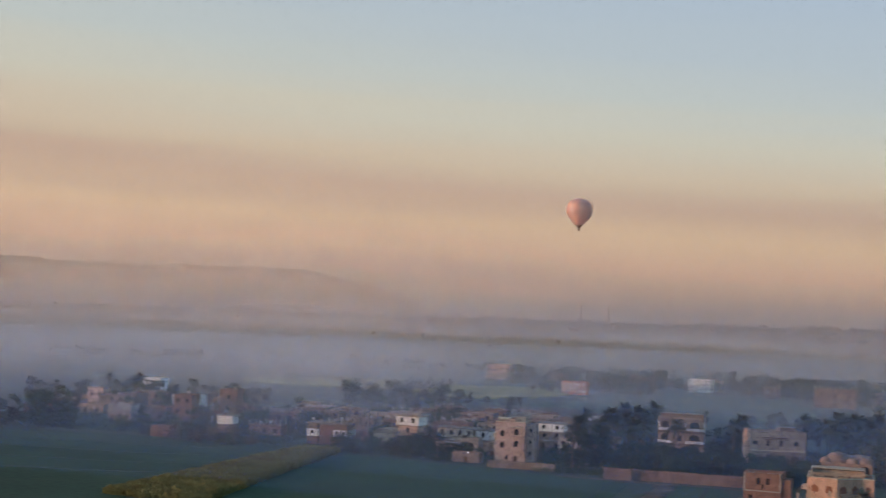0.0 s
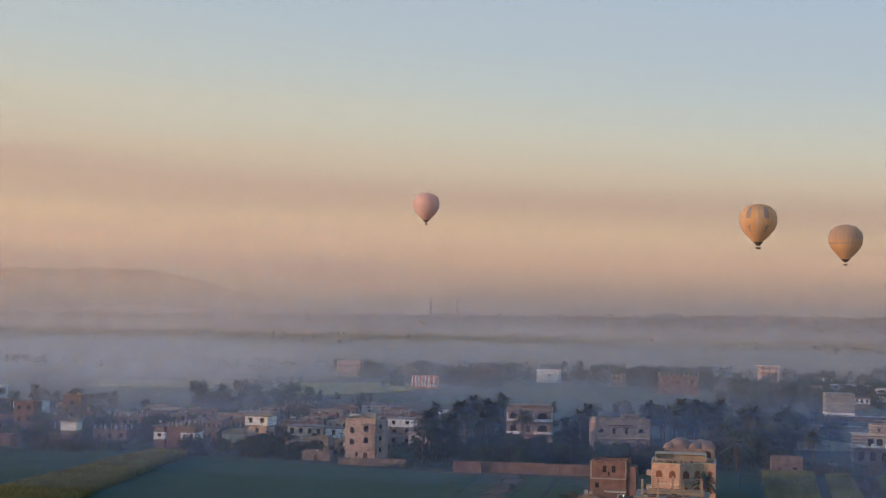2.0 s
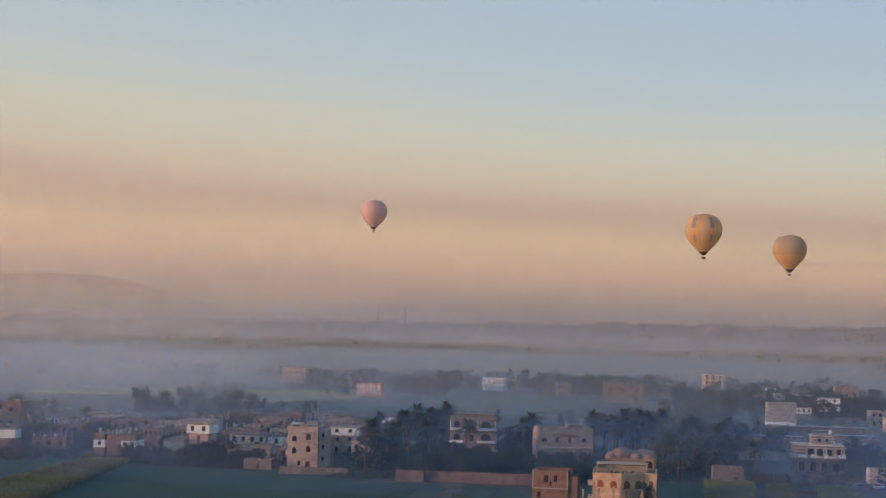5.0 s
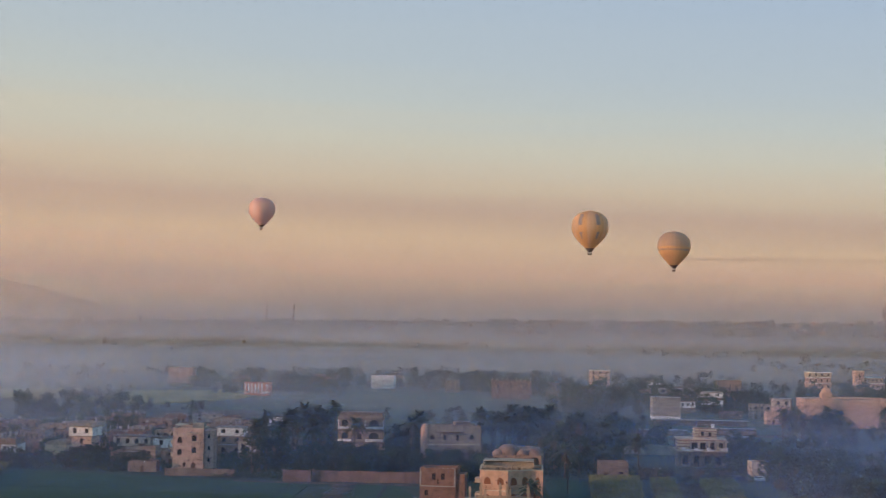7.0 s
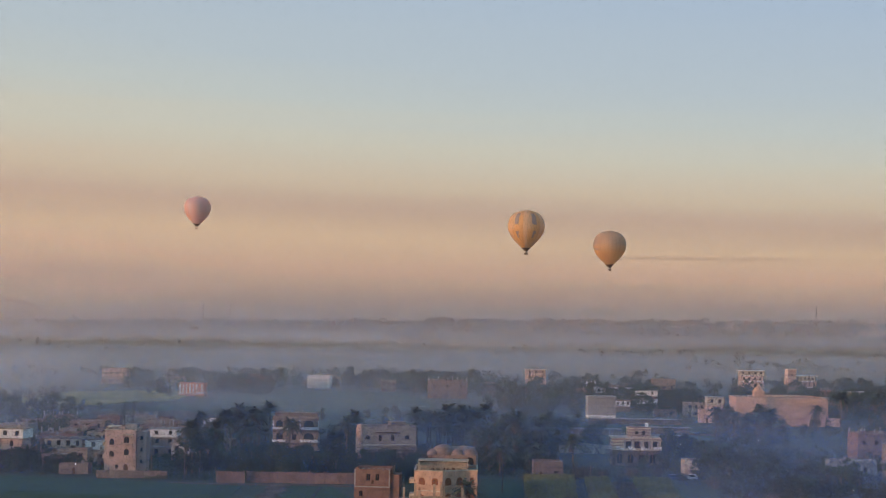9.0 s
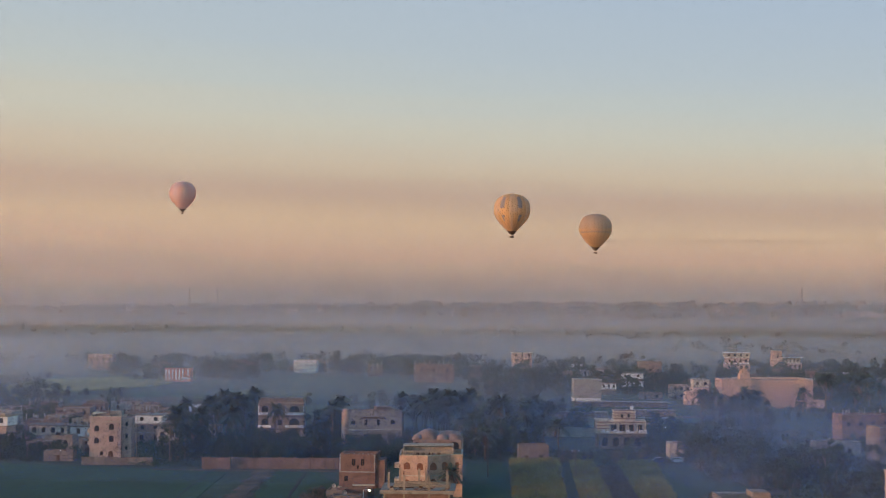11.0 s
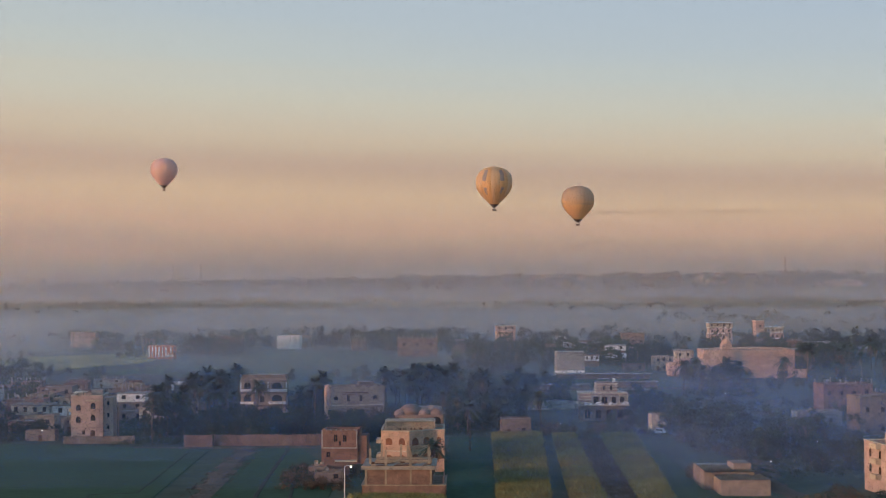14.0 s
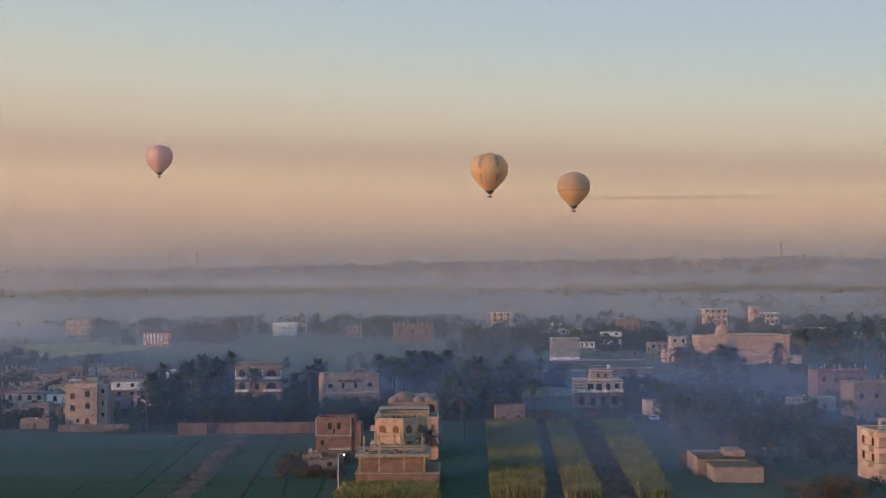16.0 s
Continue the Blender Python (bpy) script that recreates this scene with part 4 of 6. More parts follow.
def domed_house():
    t = house("domed_house", "brown mud-plastered house with rounded domes and vaults", -7.3, 345.0, 11.4, 9.0, 10.6, -3, M_DOME,
              [(-5.0, 8.6, 0.8, 1.4, True), (0.55, 8.6, 0.75, 1.3, True), (1.75, 8.6, 0.75, 1.3, True), (4.2, 8.3, 1.9, 1.9, True)], parapet=0.3)
    for x, y, r, q in ((-2.2, 3.6, 3.1, 0.82), (1.2, 1.7, 1.55, 1.0), (4.2, 2.4, 2.0, 0.85), (-4.7, 1.9, 1.5, 0.95), (2.4, 5.4, 2.6, 0.8)):
        bm = bmesh.new()
        dome(bm, x, y, 10.4, r, q)
        part("dome", bm, M_DOME, t, smooth=True)
    add_box(t, "rear_block", M_DOME, "", -2.5, 4.6, 9.003, 15.0, 0, 11.4)
    return t


def brick_house():
    t = house("brick_house", "two-storey raw red brick house with small windows", -25.6, 337.2, 8.4, 8.0, 7.8, -3, M_BRICK,
              [(-0.9, 5.2, 0.9, 1.5, False), (1.2, 5.2, 0.9, 1.5, False), (0.1, 4.3, 0.5, 1.0, False), (-2.6, 1.6, 0.9, 1.2, False)], parapet=0.6)
    add_box(t, "floor_band", M_GREY, "", -4.25, 4.25, -0.06, -0.003, 3.6, 3.9)
    for xx in (-4.2, 3.85):
        add_box(t, "corner_pier", M_GREY, "", xx, xx + 0.35, -0.05, -0.003, 3.903, 7.8)
    add_box(t, "side_room", M_BRICK, "", 4.203, 6.3, 0.5, 6.0, 0, 6.6)
    add_box(t, "roof_wall", M_BRICK, "", 4.5, 4.75, 0.6, 5.5, 6.603, 8.3)
    rr = random.Random(2)
    for i in range(7):
        x = -3.9 + i * 1.1
        add_box(t, "parapet_brick", M_BRICK, "", x, x + rr.uniform(0.3, 0.8), 0.02, 0.25, 7.803, 7.803 + rr.uniform(0.1, 0.4))
    return t


def unfinished_house():
    """A red brick house with a pale concrete roof and bare columns, still being built."""
    t = thing("unfinished_house", -9.2, 285.0, 0, -1, "unfinished red brick house with concrete roof and bare columns", "house")
    KEEP_OUT.append((-20, 1, 283, 312))
    facet(t, (-8.2, 0.0), (8.2, 0.0), 2.5, [], M_BRICK)
    facet(t, (8.2, 0.0), (8.2, 14.0), 2.5, [(-3.0, 0.6, 1.0, 1.2, False)], M_BRICK)
    facet(t, (-8.2, 14.0), (-8.2, 0.0), 2.5, [(3.0, 0.6, 1.0, 1.2, False)], M_BRICK)
    add_box(t, "slab", M_SAND, "pale concrete slab edge", -8.35, 8.3, -0.12, 14.2, 2.503, 2.75)
    for x0, x1 in ((-7.2, -3.75), (-3.35, 1.15), (1.55, 5.1)):
        add_box(t, "brick_panel", M_BRICK, "", x0, x1, 0.42, 0.66, 2.753, 5.75)
    for xx in (-7.6, -3.75, 1.15, 5.1):
        add_box(t, "pier", M_SAND, "", xx + 0.003, xx + 0.397, 0.3, 0.7, 2.753, 5.75)
    add_box(t, "side_wall", M_BRICK, "", -7.6, -7.35, 0.703, 13.0, 2.753, 5.75)
    add_box(t, "side_wall", M_BRICK, "", 5.25, 5.5, 0.703, 13.0, 2.753, 5.75)
    add_box(t, "brick_panel", M_BRICK, "", 7.6, 7.85, 0.5, 10.0, 2.753, 4.2)
    add_box(t, "slab", M_ROOF, "pale dusty concrete roof", -8.3, 6.3, -0.35, 13.6, 5.753, 6.2)
    add_box(t, "roof_kerb", M_SAND, "", -8.28, 6.28, -0.33, 0.05, 6.203, 6.42)
    add_box(t, "roof_beam", M_SAND, "pale roof beam", -6.0, 5.4, 6.6, 7.5, 6.203, 6.75)
    add_box(t, "roof_beam", M_SAND, "pale roof beam", -6.0, 5.4, 11.6, 12.4, 6.203, 6.7)
    rr = random.Random(9)
    for xx, yy, h in ((-7.0, 3.4, 3.0), (-3.75, 0.2, 2.9), (1.1, 0.2, 3.1), (4.6, 3.4, 3.1), (-1.2, 8.6, 3.2), (0.2, 8.6, 3.0), (-5.2, 11.0, 3.0), (4.4, 9.0, 2.9)):
        add_box(t, "column", M_SAND, "", xx, xx + 0.45, yy, yy + 0.45, 6.43, 6.43 + h)
        for k in range(3):
            bm = bmesh.new()
            tube(bm, [(xx + 0.1 + 0.12 * k, yy + 0.2, 6.43 + h), (xx + 0.07 + 0.15 * k, yy + 0.25, 7.2 + h)], [0.03, 0.03], 4)
            part("rebar", bm, M_WOODB, t)
    for i in range(34):
        x, y, q = rr.uniform(-7, 5), rr.uniform(0.7, 6.2), rr.uniform(0.15, 0.45)
        add_box(t, "rubble", rr.choice((M_BRICK, M_SAND, M_MUD, M_WOODB)), "", x, x + q * rr.uniform(1, 3), y, y + q, 6.203, 6.203 + q * rr.uniform(0.3, 1.0))
    for i in range(6):
        x, y = rr.uniform(-6, 3), rr.uniform(1.0, 5.5)
        bm = bmesh.new()
        tube(bm, [(x, y, 6.3), (x + rr.uniform(1.5, 3.5), y + rr.uniform(-0.6, 0.9), 6.33)], [0.08, 0.07], 6)
        part("plank", bm, M_WOODB, t)
    return t


def school():
    t = house("hall", "large plain ochre hall with a blank lit wall", 130.0, 607.0, 29.0, 22.0, 11.6, 2, M_ORANGE, coping=M_CREAM)
    add_box(t, "front_wing", M_ORANGE, "", -24.0, -11.5, -2.0, 12.0, 0, 11.9)
    add_box(t, "low_wall", M_ORANGE, "", 14.503, 20.0, 1.0, 1.4, 0, 3.6)
    bm = bmesh.new()
    box(bm, -15.6, -11.4, 2.0, 6.0, 11.903, 14.2)
    dome(bm, -13.5, 4.0, 14.2, 2.1, 1.0)
    dome(bm, -13.5, 4.0, 16.2, 0.5, 2.4)
    part("dome_tower", bm, M_ORANGE, t)
    KEEP_OUT.append((104, 150, 603, 632))
    return t


def pagoda_house():
    """The terraced house: brown storeys banded with cream courses, a stepped railing, open galleries and a stacked roof room."""
    t = thing("terraced_house", 46.0, 433.4, 0, 0, "brown house with cream bands, railed gallery and stacked roof", "house")
    KEEP_OUT.append((38, 54, 430, 445))
    holes = row(4, 13.0, 0.8, 1.7, 2.6, True)
    facet(t, (-7.0, 0.0), (7.0, 0.0), 4.6, holes, M_MUD)
    add_box(t, "rear_block", M_MUD, "", -7.0, 7.0, 0.283, 9.0, 0, 4.6)
    add_box(t, "gallery_floor", M_CREAM, "", -7.5, 7.5, -1.4, 9.0, 4.603, 4.85)
    steps = (0.95, 0.95, 0.5, 0.5, 0.95, 0.5, 0.5, 0.95, 0.5, 0.5, 0.95, 0.95)
    for i, k in enumerate(steps):
        x0 = -7.4 + i * 14.8 / 12
        add_box(t, "rail_panel", M_WHITE if i % 3 else M_CREAM, "", x0 + 0.04, x0 + 14.8 / 12 - 0.04, -1.35, -1.2, 4.853, 4.853 + k)
    facet(t, (-3.6, 1.6), (7.0, 1.6), 2.6, row(4, 10.2, 0.1, 1.6, 2.1), M_GREY, 4.853)
    add_box(t, "gallery_block", M_MUD, "", -3.6, 7.0, 1.883, 8.6, 4.853, 7.45)
    z = 4.853
    for i in range(7):
        add_box(t, "corner_course", M_CREAM if i % 2 else M_DOME, "banded corner tower course", -7.2 - 0.12 * (i % 2), -3.7 + 0.1 * (i % 2), -0.4 - 0.12 * (i % 2), 6.0, z, z + 0.44)
        z += 0.443
    for xx in (-1.0, 2.0, 4.6, 6.9):
        add_box(t, "pillar", M_CREAM, "", xx - 0.2, xx + 0.2, -0.95, -0.55, 4.853, 7.45)
    add_box(t, "roof_slab", M_CREAM, "", -3.4, 7.5, -1.2, 9.0, 7.453, 7.75)
    add_box(t, "roof_slab", M_DOME, "brown jutting roof slab", -3.3, 7.2, -0.9, 8.9, 7.753, 8.05)
    add_box(t, "roof_slab", M_CREAM, "", -7.5, 7.3, -0.75, 9.0, 8.053, 8.3)
    z = 8.303
    for i in range(7):
        q = 0.3 * (i % 2)
        add_box(t, "roof_room", M_DOME if i % 2 else M_CREAM, "banded roof room course", -2.3 + q, 4.4 - q, 1.0 + q, 6.5 - q, z, z + 0.40)
        z += 0.403
    for xx in (-0.2, 1.9):
        add_box(t, "roof_room_window", M_DARK, "", xx, xx + 0.7, 0.96, 0.997, 9.2, 10.2)
    add_box(t, "roof_slab", M_DOME, "", -2.0, 4.0, 0.8, 6.6, z, z + 0.2)
    bm = bmesh.new()
    tube(bm, [(3.4, 3.4, z + 0.203), (3.4, 3.4, z + 1.25), (3.4, 3.4, z + 1.4)], [0.5, 0.5, 0.25], 12)
    part("water_tank", bm, M_WHITE, t, "white round water tank")
    for xx in (-1.6, 1.6):
        add_box(t, "antenna_leg", M_STEEL, "", xx, xx + 0.08, 2.0, 2.08, z + 0.203, z + 1.3)
    add_box(t, "antenna_frame", M_STEEL, "", -1.6, 1.68, 2.0, 2.08, z + 1.303, z + 1.4)
    return t


def arch_house():
    t = house("arcaded_house", "sand coloured three-storey house with arched loggias", -56.4, 442.5, 13.8, 10.0, 12.3, 3, M_SAND,
              [(-4.9, z, 2.0, 2.5, True) for z in (1.0, 4.8, 8.6)] + [(4.0, z, 3.2, 2.5, True) for z in (1.0, 4.8, 8.6)] + [(-0.4, z, 1.3, 1.7, False) for z in (5.2, 9.0)], parapet=0.8, roof=M_THATCH)
    for z in (4.1, 7.9, 11.5):
        add_box(t, "ledge", M_MUD, "brown floor band", -7.1, 7.1, -0.45, -0.003, z - 0.3, z + 0.25)
    for z in (4.6, 8.4):
        for x0, x1 in ((-6.9, -3.0), (1.4, 6.9)):
            balcony(t, M_SAND, x0, x1, z, 1.3, M_WHITE)
    for xx in (-7.0, -2.6, 1.2, 6.7):
        add_box(t, "pilaster", M_WHITE, "white painted pilaster", xx, xx + 0.3, -0.1, -0.003, 8.2, 11.15)
    add_box(t, "roof_shed", M_MUD, "brown cane-covered roof store", -6.5, 6.5, 2.0, 8.0, 11.51, 13.2)
    rr = random.Random(6)
    for i in range(22):
        x = rr.uniform(-6.6, 6.0)
        bm = bmesh.new()
        tube(bm, [(x, rr.uniform(1.0, 1.8), 11.55), (x + rr.uniform(-0.6, 0.6), rr.uniform(2.0, 3.0), 13.2 + rr.uniform(0.1, 0.9))], [0.09, 0.04], 5)
        part("cane_bundle", bm, M_THATCH, t)
    return t


def far_villa():
    t = house("long_house", "sand coloured two-storey house with a rounded corner tower", -27.6, 436.0, 16.8, 9.0, 10.3, 15, M_SAND,
              [(-6.4, 6.4, 1.4, 1.2, True), (-2.6, 6.0, 0.9, 1.7, False), (1.2, 6.0, 0.9, 1.7, False), (5.6, 6.4, 1.4, 1.2, True), (-2.4, 2.0, 1.4, 1.4, False), (1.6, 2.0, 1.4, 1.4, False)], parapet=0.9)
    # orange plaster puts warm sunlight into the tower's colour; the walls are sand
    bm = bmesh.new()
    tube(bm, [(-8.6, 0.9, 0), (-8.6, 0.9, 9.6), (-8.6, 0.9, 10.2)], [1.2, 1.2, 0.9], 12)
    dome(bm, -8.6, 0.9, 10.2, 0.9)
    part("corner_tower", bm, M_ORANGE, t, "rounded corner tower, sunlit orange put into its plaster")
    add_box(t, "band", M_WOODB, "", -4.2, 3.2, -0.06, -0.003, 8.3, 8.6)
    add_box(t, "ledge", M_CREAM, "", -8.2, 8.2, -0.5, -0.003, 4.6, 4.9)
    add_box(t, "awning", M_WOODB, "brown awning over two windows", -4.4, 3.4, -1.1, -0.063, 8.0, 8.15)
    add_box(t, "roof_room", M_MUD, "brown roof room", 1.5, 6.0, 4.0, 8.0, 9.41, 11.3)
    rr = random.Random(12)
    for i in range(9):
        x = -7.6 + i * 1.85
        add_box(t, "parapet_block", M_SAND if i % 2 else M_MUD, "", x, x + rr.uniform(0.4, 1.3), 0.03, 0.26, 10.303, 10.303 + rr.uniform(0.15, 0.5))
    return t


def pink_block():
    w = 12.0
    t = house("apartment_block", "pink plastered four-storey block with curved balconies", 91.4, 287.0, w, 10.0, 10.0, 8, M_PINK,
              [(c, z, 1.2, 1.7, True) for z in (0.8, 3.9, 7.0) for c in (-1.2, 2.0, 4.6)], row(2, 9.0, 3.9, 1.2, 1.7, True) + row(2, 9.0, 7.0, 1.2, 1.7, True), coping=M_CREAM)
    for z in (3.1, 6.2, 9.2):
        bm = bmesh.new()
        n = 10
        for k, (r0, z0, z1) in enumerate(((1.5, z - 0.25, z), (1.5, z + 0.003, z + 0.8))):
            prof = [(-w / 2 + 1.2 + r0 * math.cos(a) * 1.5, -0.003 + r0 * math.sin(a)) for a in [math.pi + i * math.pi / n for i in range(n + 1)]]
            lo = [bm.verts.new((px, py, z0)) for px, py in prof]
            hi = [bm.verts.new((px, py, z1)) for px, py in prof]
            bm.faces.new(lo[::-1])
            bm.faces.new(hi)
            for i in range(n + 1):
                j = (i + 1) % (n + 1)
                bm.faces.new((lo[i], lo[j], hi[j], hi[i]))
        part("balcony", bm, M_PINK, t)
        add_box(t, "side_balcony", M_CREAM, "", -w / 2 - 1.2, -w / 2 - 0.003, 2.0, 5.0, z - 0.2, z + 0.8)
    bm = wall_bm(w - 1, 2.4, [(c, 0.0, 1.2, 1.9, True) for c in (-4.4, -2.6, -0.8, 1.0, 2.8, 4.6)])
    ob = part("roof_arcade", bm, M_PINK, t, "pink arcade on the roof terrace")
    ob.matrix_basis = pose(0, 1.2, 10.17)
    return t


def shed():
    t = house("shed", "low mud-brick shed with a straw-strewn roof", 58.2, 287.5, 9.8, 8.0, 3.0, 0, M_SHED, parapet=0.12, roof=M_THATCH, category="shed")
    add_box(t, "rear_room", M_MUD, "brown rear room", -6.6, 3.4, 8.003, 20.0, 0, 3.6)
    add_box(t, "rear_room", M_SHED, "brown higher rear room", -0.3, 3.3, 10.5, 17.5, 3.605, 4.9)
    add_box(t, "side_wall", M_SHED, "", -6.9, -6.603, 8.0, 20.2, 0, 4.0)
    add_box(t, "roof_sheet", M_GREY, "pale roof sheet", -6.5, -1.2, 17.5, 20.1, 3.61, 3.8)
    add_box(t, "roof_sheet", M_GREY, "pale roof sheet", -5.6, 0.8, 18.3, 19.8, 3.81, 3.95)
    rr = random.Random(31)
    for i in range(26):
        x = -4.8 + i * 0.37
        add_box(t, "loose_brick", M_SHED, "", x, x + rr.uniform(0.2, 0.34), 0.03, 0.26, 3.003, 3.003 + rr.uniform(0.04, 0.22))
    for i in range(18):
        x = -0.2 + i * 0.19
        add_box(t, "loose_brick", M_SHED, "", x, x + 0.16, 10.53, 10.75, 4.903, 4.903 + rr.uniform(0.05, 0.3))
    rng = np.random.default_rng(61)
    n = 4200
    x, y = rng.uniform(-6.4, 4.6, n), rng.uniform(0.4, 17.4, n)
    keep = ~((y > 10.2) & (x > -0.6)) & ~((y < 8.0) & (x < -4.5)) & ~((y > 8.0) & (x > 3.2))
    x, y = x[keep], y[keep]
    z = np.where(y < 8.1, 2.88, 3.6) + rng.uniform(0.02, 0.28, len(x))
    a, L = rng.uniform(0, math.tau, len(x)), rng.uniform(0.3, 0.9, len(x))
    d = np.stack((np.cos(a) * L, np.sin(a) * L, rng.uniform(-0.12, 0.18, len(x))), 1)
    p = np.stack((x, y, z), 1)
    w = np.stack((-np.sin(a), np.cos(a), 0 * a), 1) * 0.09
    verts = np.stack((p - d - w, p - d + w, p + d + w, p + d - w), 1).reshape(-1, 3)
    straw = new("straw", array_mesh("straw", verts, np.arange(len(verts)).reshape(-1, 4), M_THATCH))
    straw.parent = t
    tagged(straw, "loose heaped brown straw")
    KEEP_OUT.append((49, 64, 283, 310))
    return t


def roof_clutter(t, w, d, z, rr):
    """What stands on a village roof: tanks, a dish, bundles and low walls."""
    if rr.random() < 0.3:
        x, y = rr.uniform(-w / 2 + 1, w / 2 - 1.4), rr.uniform(1.2, d - 1.2)
        bm = bmesh.new()
        tube(bm, [(x, y, z), (x, y, z + 1.1)], [0.45, 0.45], 10)
        part("water_tank", bm, rr.choice((M_SAND, M_GREY, M_MUD)), t, "round roof water tank")
    if rr.random() < 0.5:
        x, y = rr.uniform(-w / 2 + 1, w / 2 - 1), rr.uniform(1.0, d - 1.0)
        bm = bmesh.new()
        tube(bm, [(x, y, z), (x, y, z + 0.9)], [0.04, 0.04], 5)
        loop = [bm.verts.new((x + 0.55 * math.cos(a), y - 0.25 - 0.1 * math.sin(a), z + 1.1 + 0.5 * math.sin(a))) for a in [i * math.tau / 10 for i in range(10)]]
        hub = bm.verts.new((x, y + 0.02, z + 1.0))
        for i in range(10):
            bm.faces.new((loop[i], loop[(i + 1) % 10], hub))
        part("satellite_dish", bm, M_GREY, t)
    for _ in range(rr.randint(1, 4)):
        x, y, s = rr.uniform(-w / 2 + 0.6, w / 2 - 1.6), rr.uniform(0.8, d - 1.4), rr.uniform(0.3, 0.8)
        add_box(t, "bundle", rr.choice((M_THATCH, M_WOODB, M_SAND, M_BRICK)), "", x, x + s * 1.6, y, y + s, z, z + s * rr.uniform(0.5, 1.2))


_roofs = random.Random(23)


def plain(label, x, y, w, d, h, rz, m, nwin=2, floors=1, cols=0, doors=1, name="village_house", low=None):
    fl = h / floors
    fr = [o for k in range(floors) for o in row(nwin, w, k * fl + 1.0, min(1.1, w / max(1, nwin) * 0.4), min(1.3, fl * 0.4))]
    dr = []
    if doors and nwin:
        c = fr[0][0]
        fr = fr[1:]
        dr = [(c, 0.95, min(2.05, h * 0.6), False)]
    t = house(name, label, x, y, w, d, h, rz, m, fr, parapet=0.5, doors=dr)
    if low:
        add_box(t, "lower_storey", low, "raw brick lower storey", -w / 2 - 0.1, w / 2 + 0.1, -0.25, -0.003, 0, fl * 0.9)
    if cols:
        columns(t, w, d, h + 0.003, cols)
    if y < 520:
        roof_clutter(t, w, d, h - 0.5 + 0.003, _roofs)
    return t


def storey_house(label, x, y, w, d, rz, levels, slab=0.35, roof_m=None, cols=0, name="village_house"):
    """A house built up storey by storey, each (height, wall material, windows, inset), with a thin slab jutting over the top one."""
    t = thing(name, x, y, 0, rz, label, "house")
    KEEP_OUT.append((x - w / 2, x + w / 2, y, y + d))
    z = 0.0
    for k, (h, m, nwin, inset) in enumerate(levels):
        ww = w - 2 * inset
        holes = row(nwin, ww, 0.8, min(1.1, ww / max(1, nwin) * 0.42), min(1.5, h - 1.2)) if nwin else []
        f = part("front_wall", wall_bm(ww, h - 0.003, holes), m, t)
        f.matrix_basis = pose(0, inset, z)
        for c, zz, o, u, a in holes:
            fill_opening(t, pose(0, inset, z), c, zz, o, u, a, M_WOODB, m)
        bm = bmesh.new()
        box(bm, -ww / 2, -ww / 2 + 0.28, inset + 0.283, d, z, z + h - 0.003)
        box(bm, ww / 2 - 0.28, ww / 2, inset + 0.283, d, z, z + h - 0.003)
        box(bm, -ww / 2 + 0.283, ww / 2 - 0.283, d - 0.28, d, z, z + h - 0.003)
        part("side_wall", bm, m, t)
        z += h
        o = slab if k == len(levels) - 1 else 0.08
        add_box(t, "slab", roof_m or M_GREY, "", -w / 2 - o, w / 2 + o, -o, d + o * 0.5, z, z + 0.22)
        z += 0.223
    if cols:
        columns(t, w, d, z, cols, 1.5)
    if y < 520:
        roof_clutter(t, w, d, z, _roofs)
    return t


def gable_shed(label, x, y, w, d, h, rz, m):
    """A low building with a barrel roof."""
    t = thing("barrel_shed", x, y, 0, rz, label, "shed")
    KEEP_OUT.append((x - w / 2, x + w / 2, y, y + d))
    ob = part("wall", wall_bm(w, h, row(2, w, 0.9, 0.9, 1.1)), m, t)
    for c, zz, o, u, a in row(2, w, 0.9, 0.9, 1.1):
        fill_opening(t, pose(0, 0, 0), c, zz, o, u, a, M_WOODB, m)
    add_box(t, "side_wall", m, "", -w / 2, -w / 2 + 0.25, 0.283, d, 0, h)
    add_box(t, "side_wall", m, "", w / 2 - 0.25, w / 2, 0.283, d, 0, h)
    bm = bmesh.new()
    n = 10
    for yy0, yy1 in ((-0.2, d),):
        a = [bm.verts.new((w * 0.53 * math.cos(i * math.pi / n), yy0, h + 0.003 + w * 0.22 * math.sin(i * math.pi / n))) for i in range(n + 1)]
        b = [bm.verts.new((v.co.x, yy1, v.co.z)) for v in a]
        bm.faces.new(a)
        bm.faces.new(b[::-1])
        for i in range(n + 1):
            j = (i + 1) % (n + 1)
            bm.faces.new((a[i], b[i], b[j], a[j]))
    part("roof", bm, M_SAND, t)
    return t


KEEP_OUT.append((24, 43, 424, 474))
tower_house()
yard_wall("yard_wall", "low grey-brown yard wall with piers", -91.3, 379.0, 18.0, 2.0, 3, M_MUD, 12, M_MUD)
yard_wall("boundary_wall", "long red brick boundary wall beside the field", -46.3, 373.5, 28.0, 3.0, 2, M_WALLB, 7)
yard_wall("boundary_wall", "short red brick boundary wall beside the field", -64.2, 371.6, 6.8, 3.0, 2, M_WALLB, 2)
villa()
domed_house()
brick_house()
unfinished_house()
school()
pagoda_house()
arch_house()
far_villa()
pink_block()
shed()
storey_house("two-storey house with white upper floor and shaded gallery", -95.6, 437.0, 8.4, 7, 2, [(3.0, M_MUD, 2, 0.0), (2.4, M_MUD, 2, 0.3), (2.3, M_WHITE, 2, 0.0)], 0.3)
storey_house("cream single-storey house with jutting roof slab", -86.6, 428.0, 9.2, 6, 0, [(1.6, M_MUD, 0, 0.0), (3.0, M_CREAM, 3, 0.0)], 0.5, M_SAND, 4)
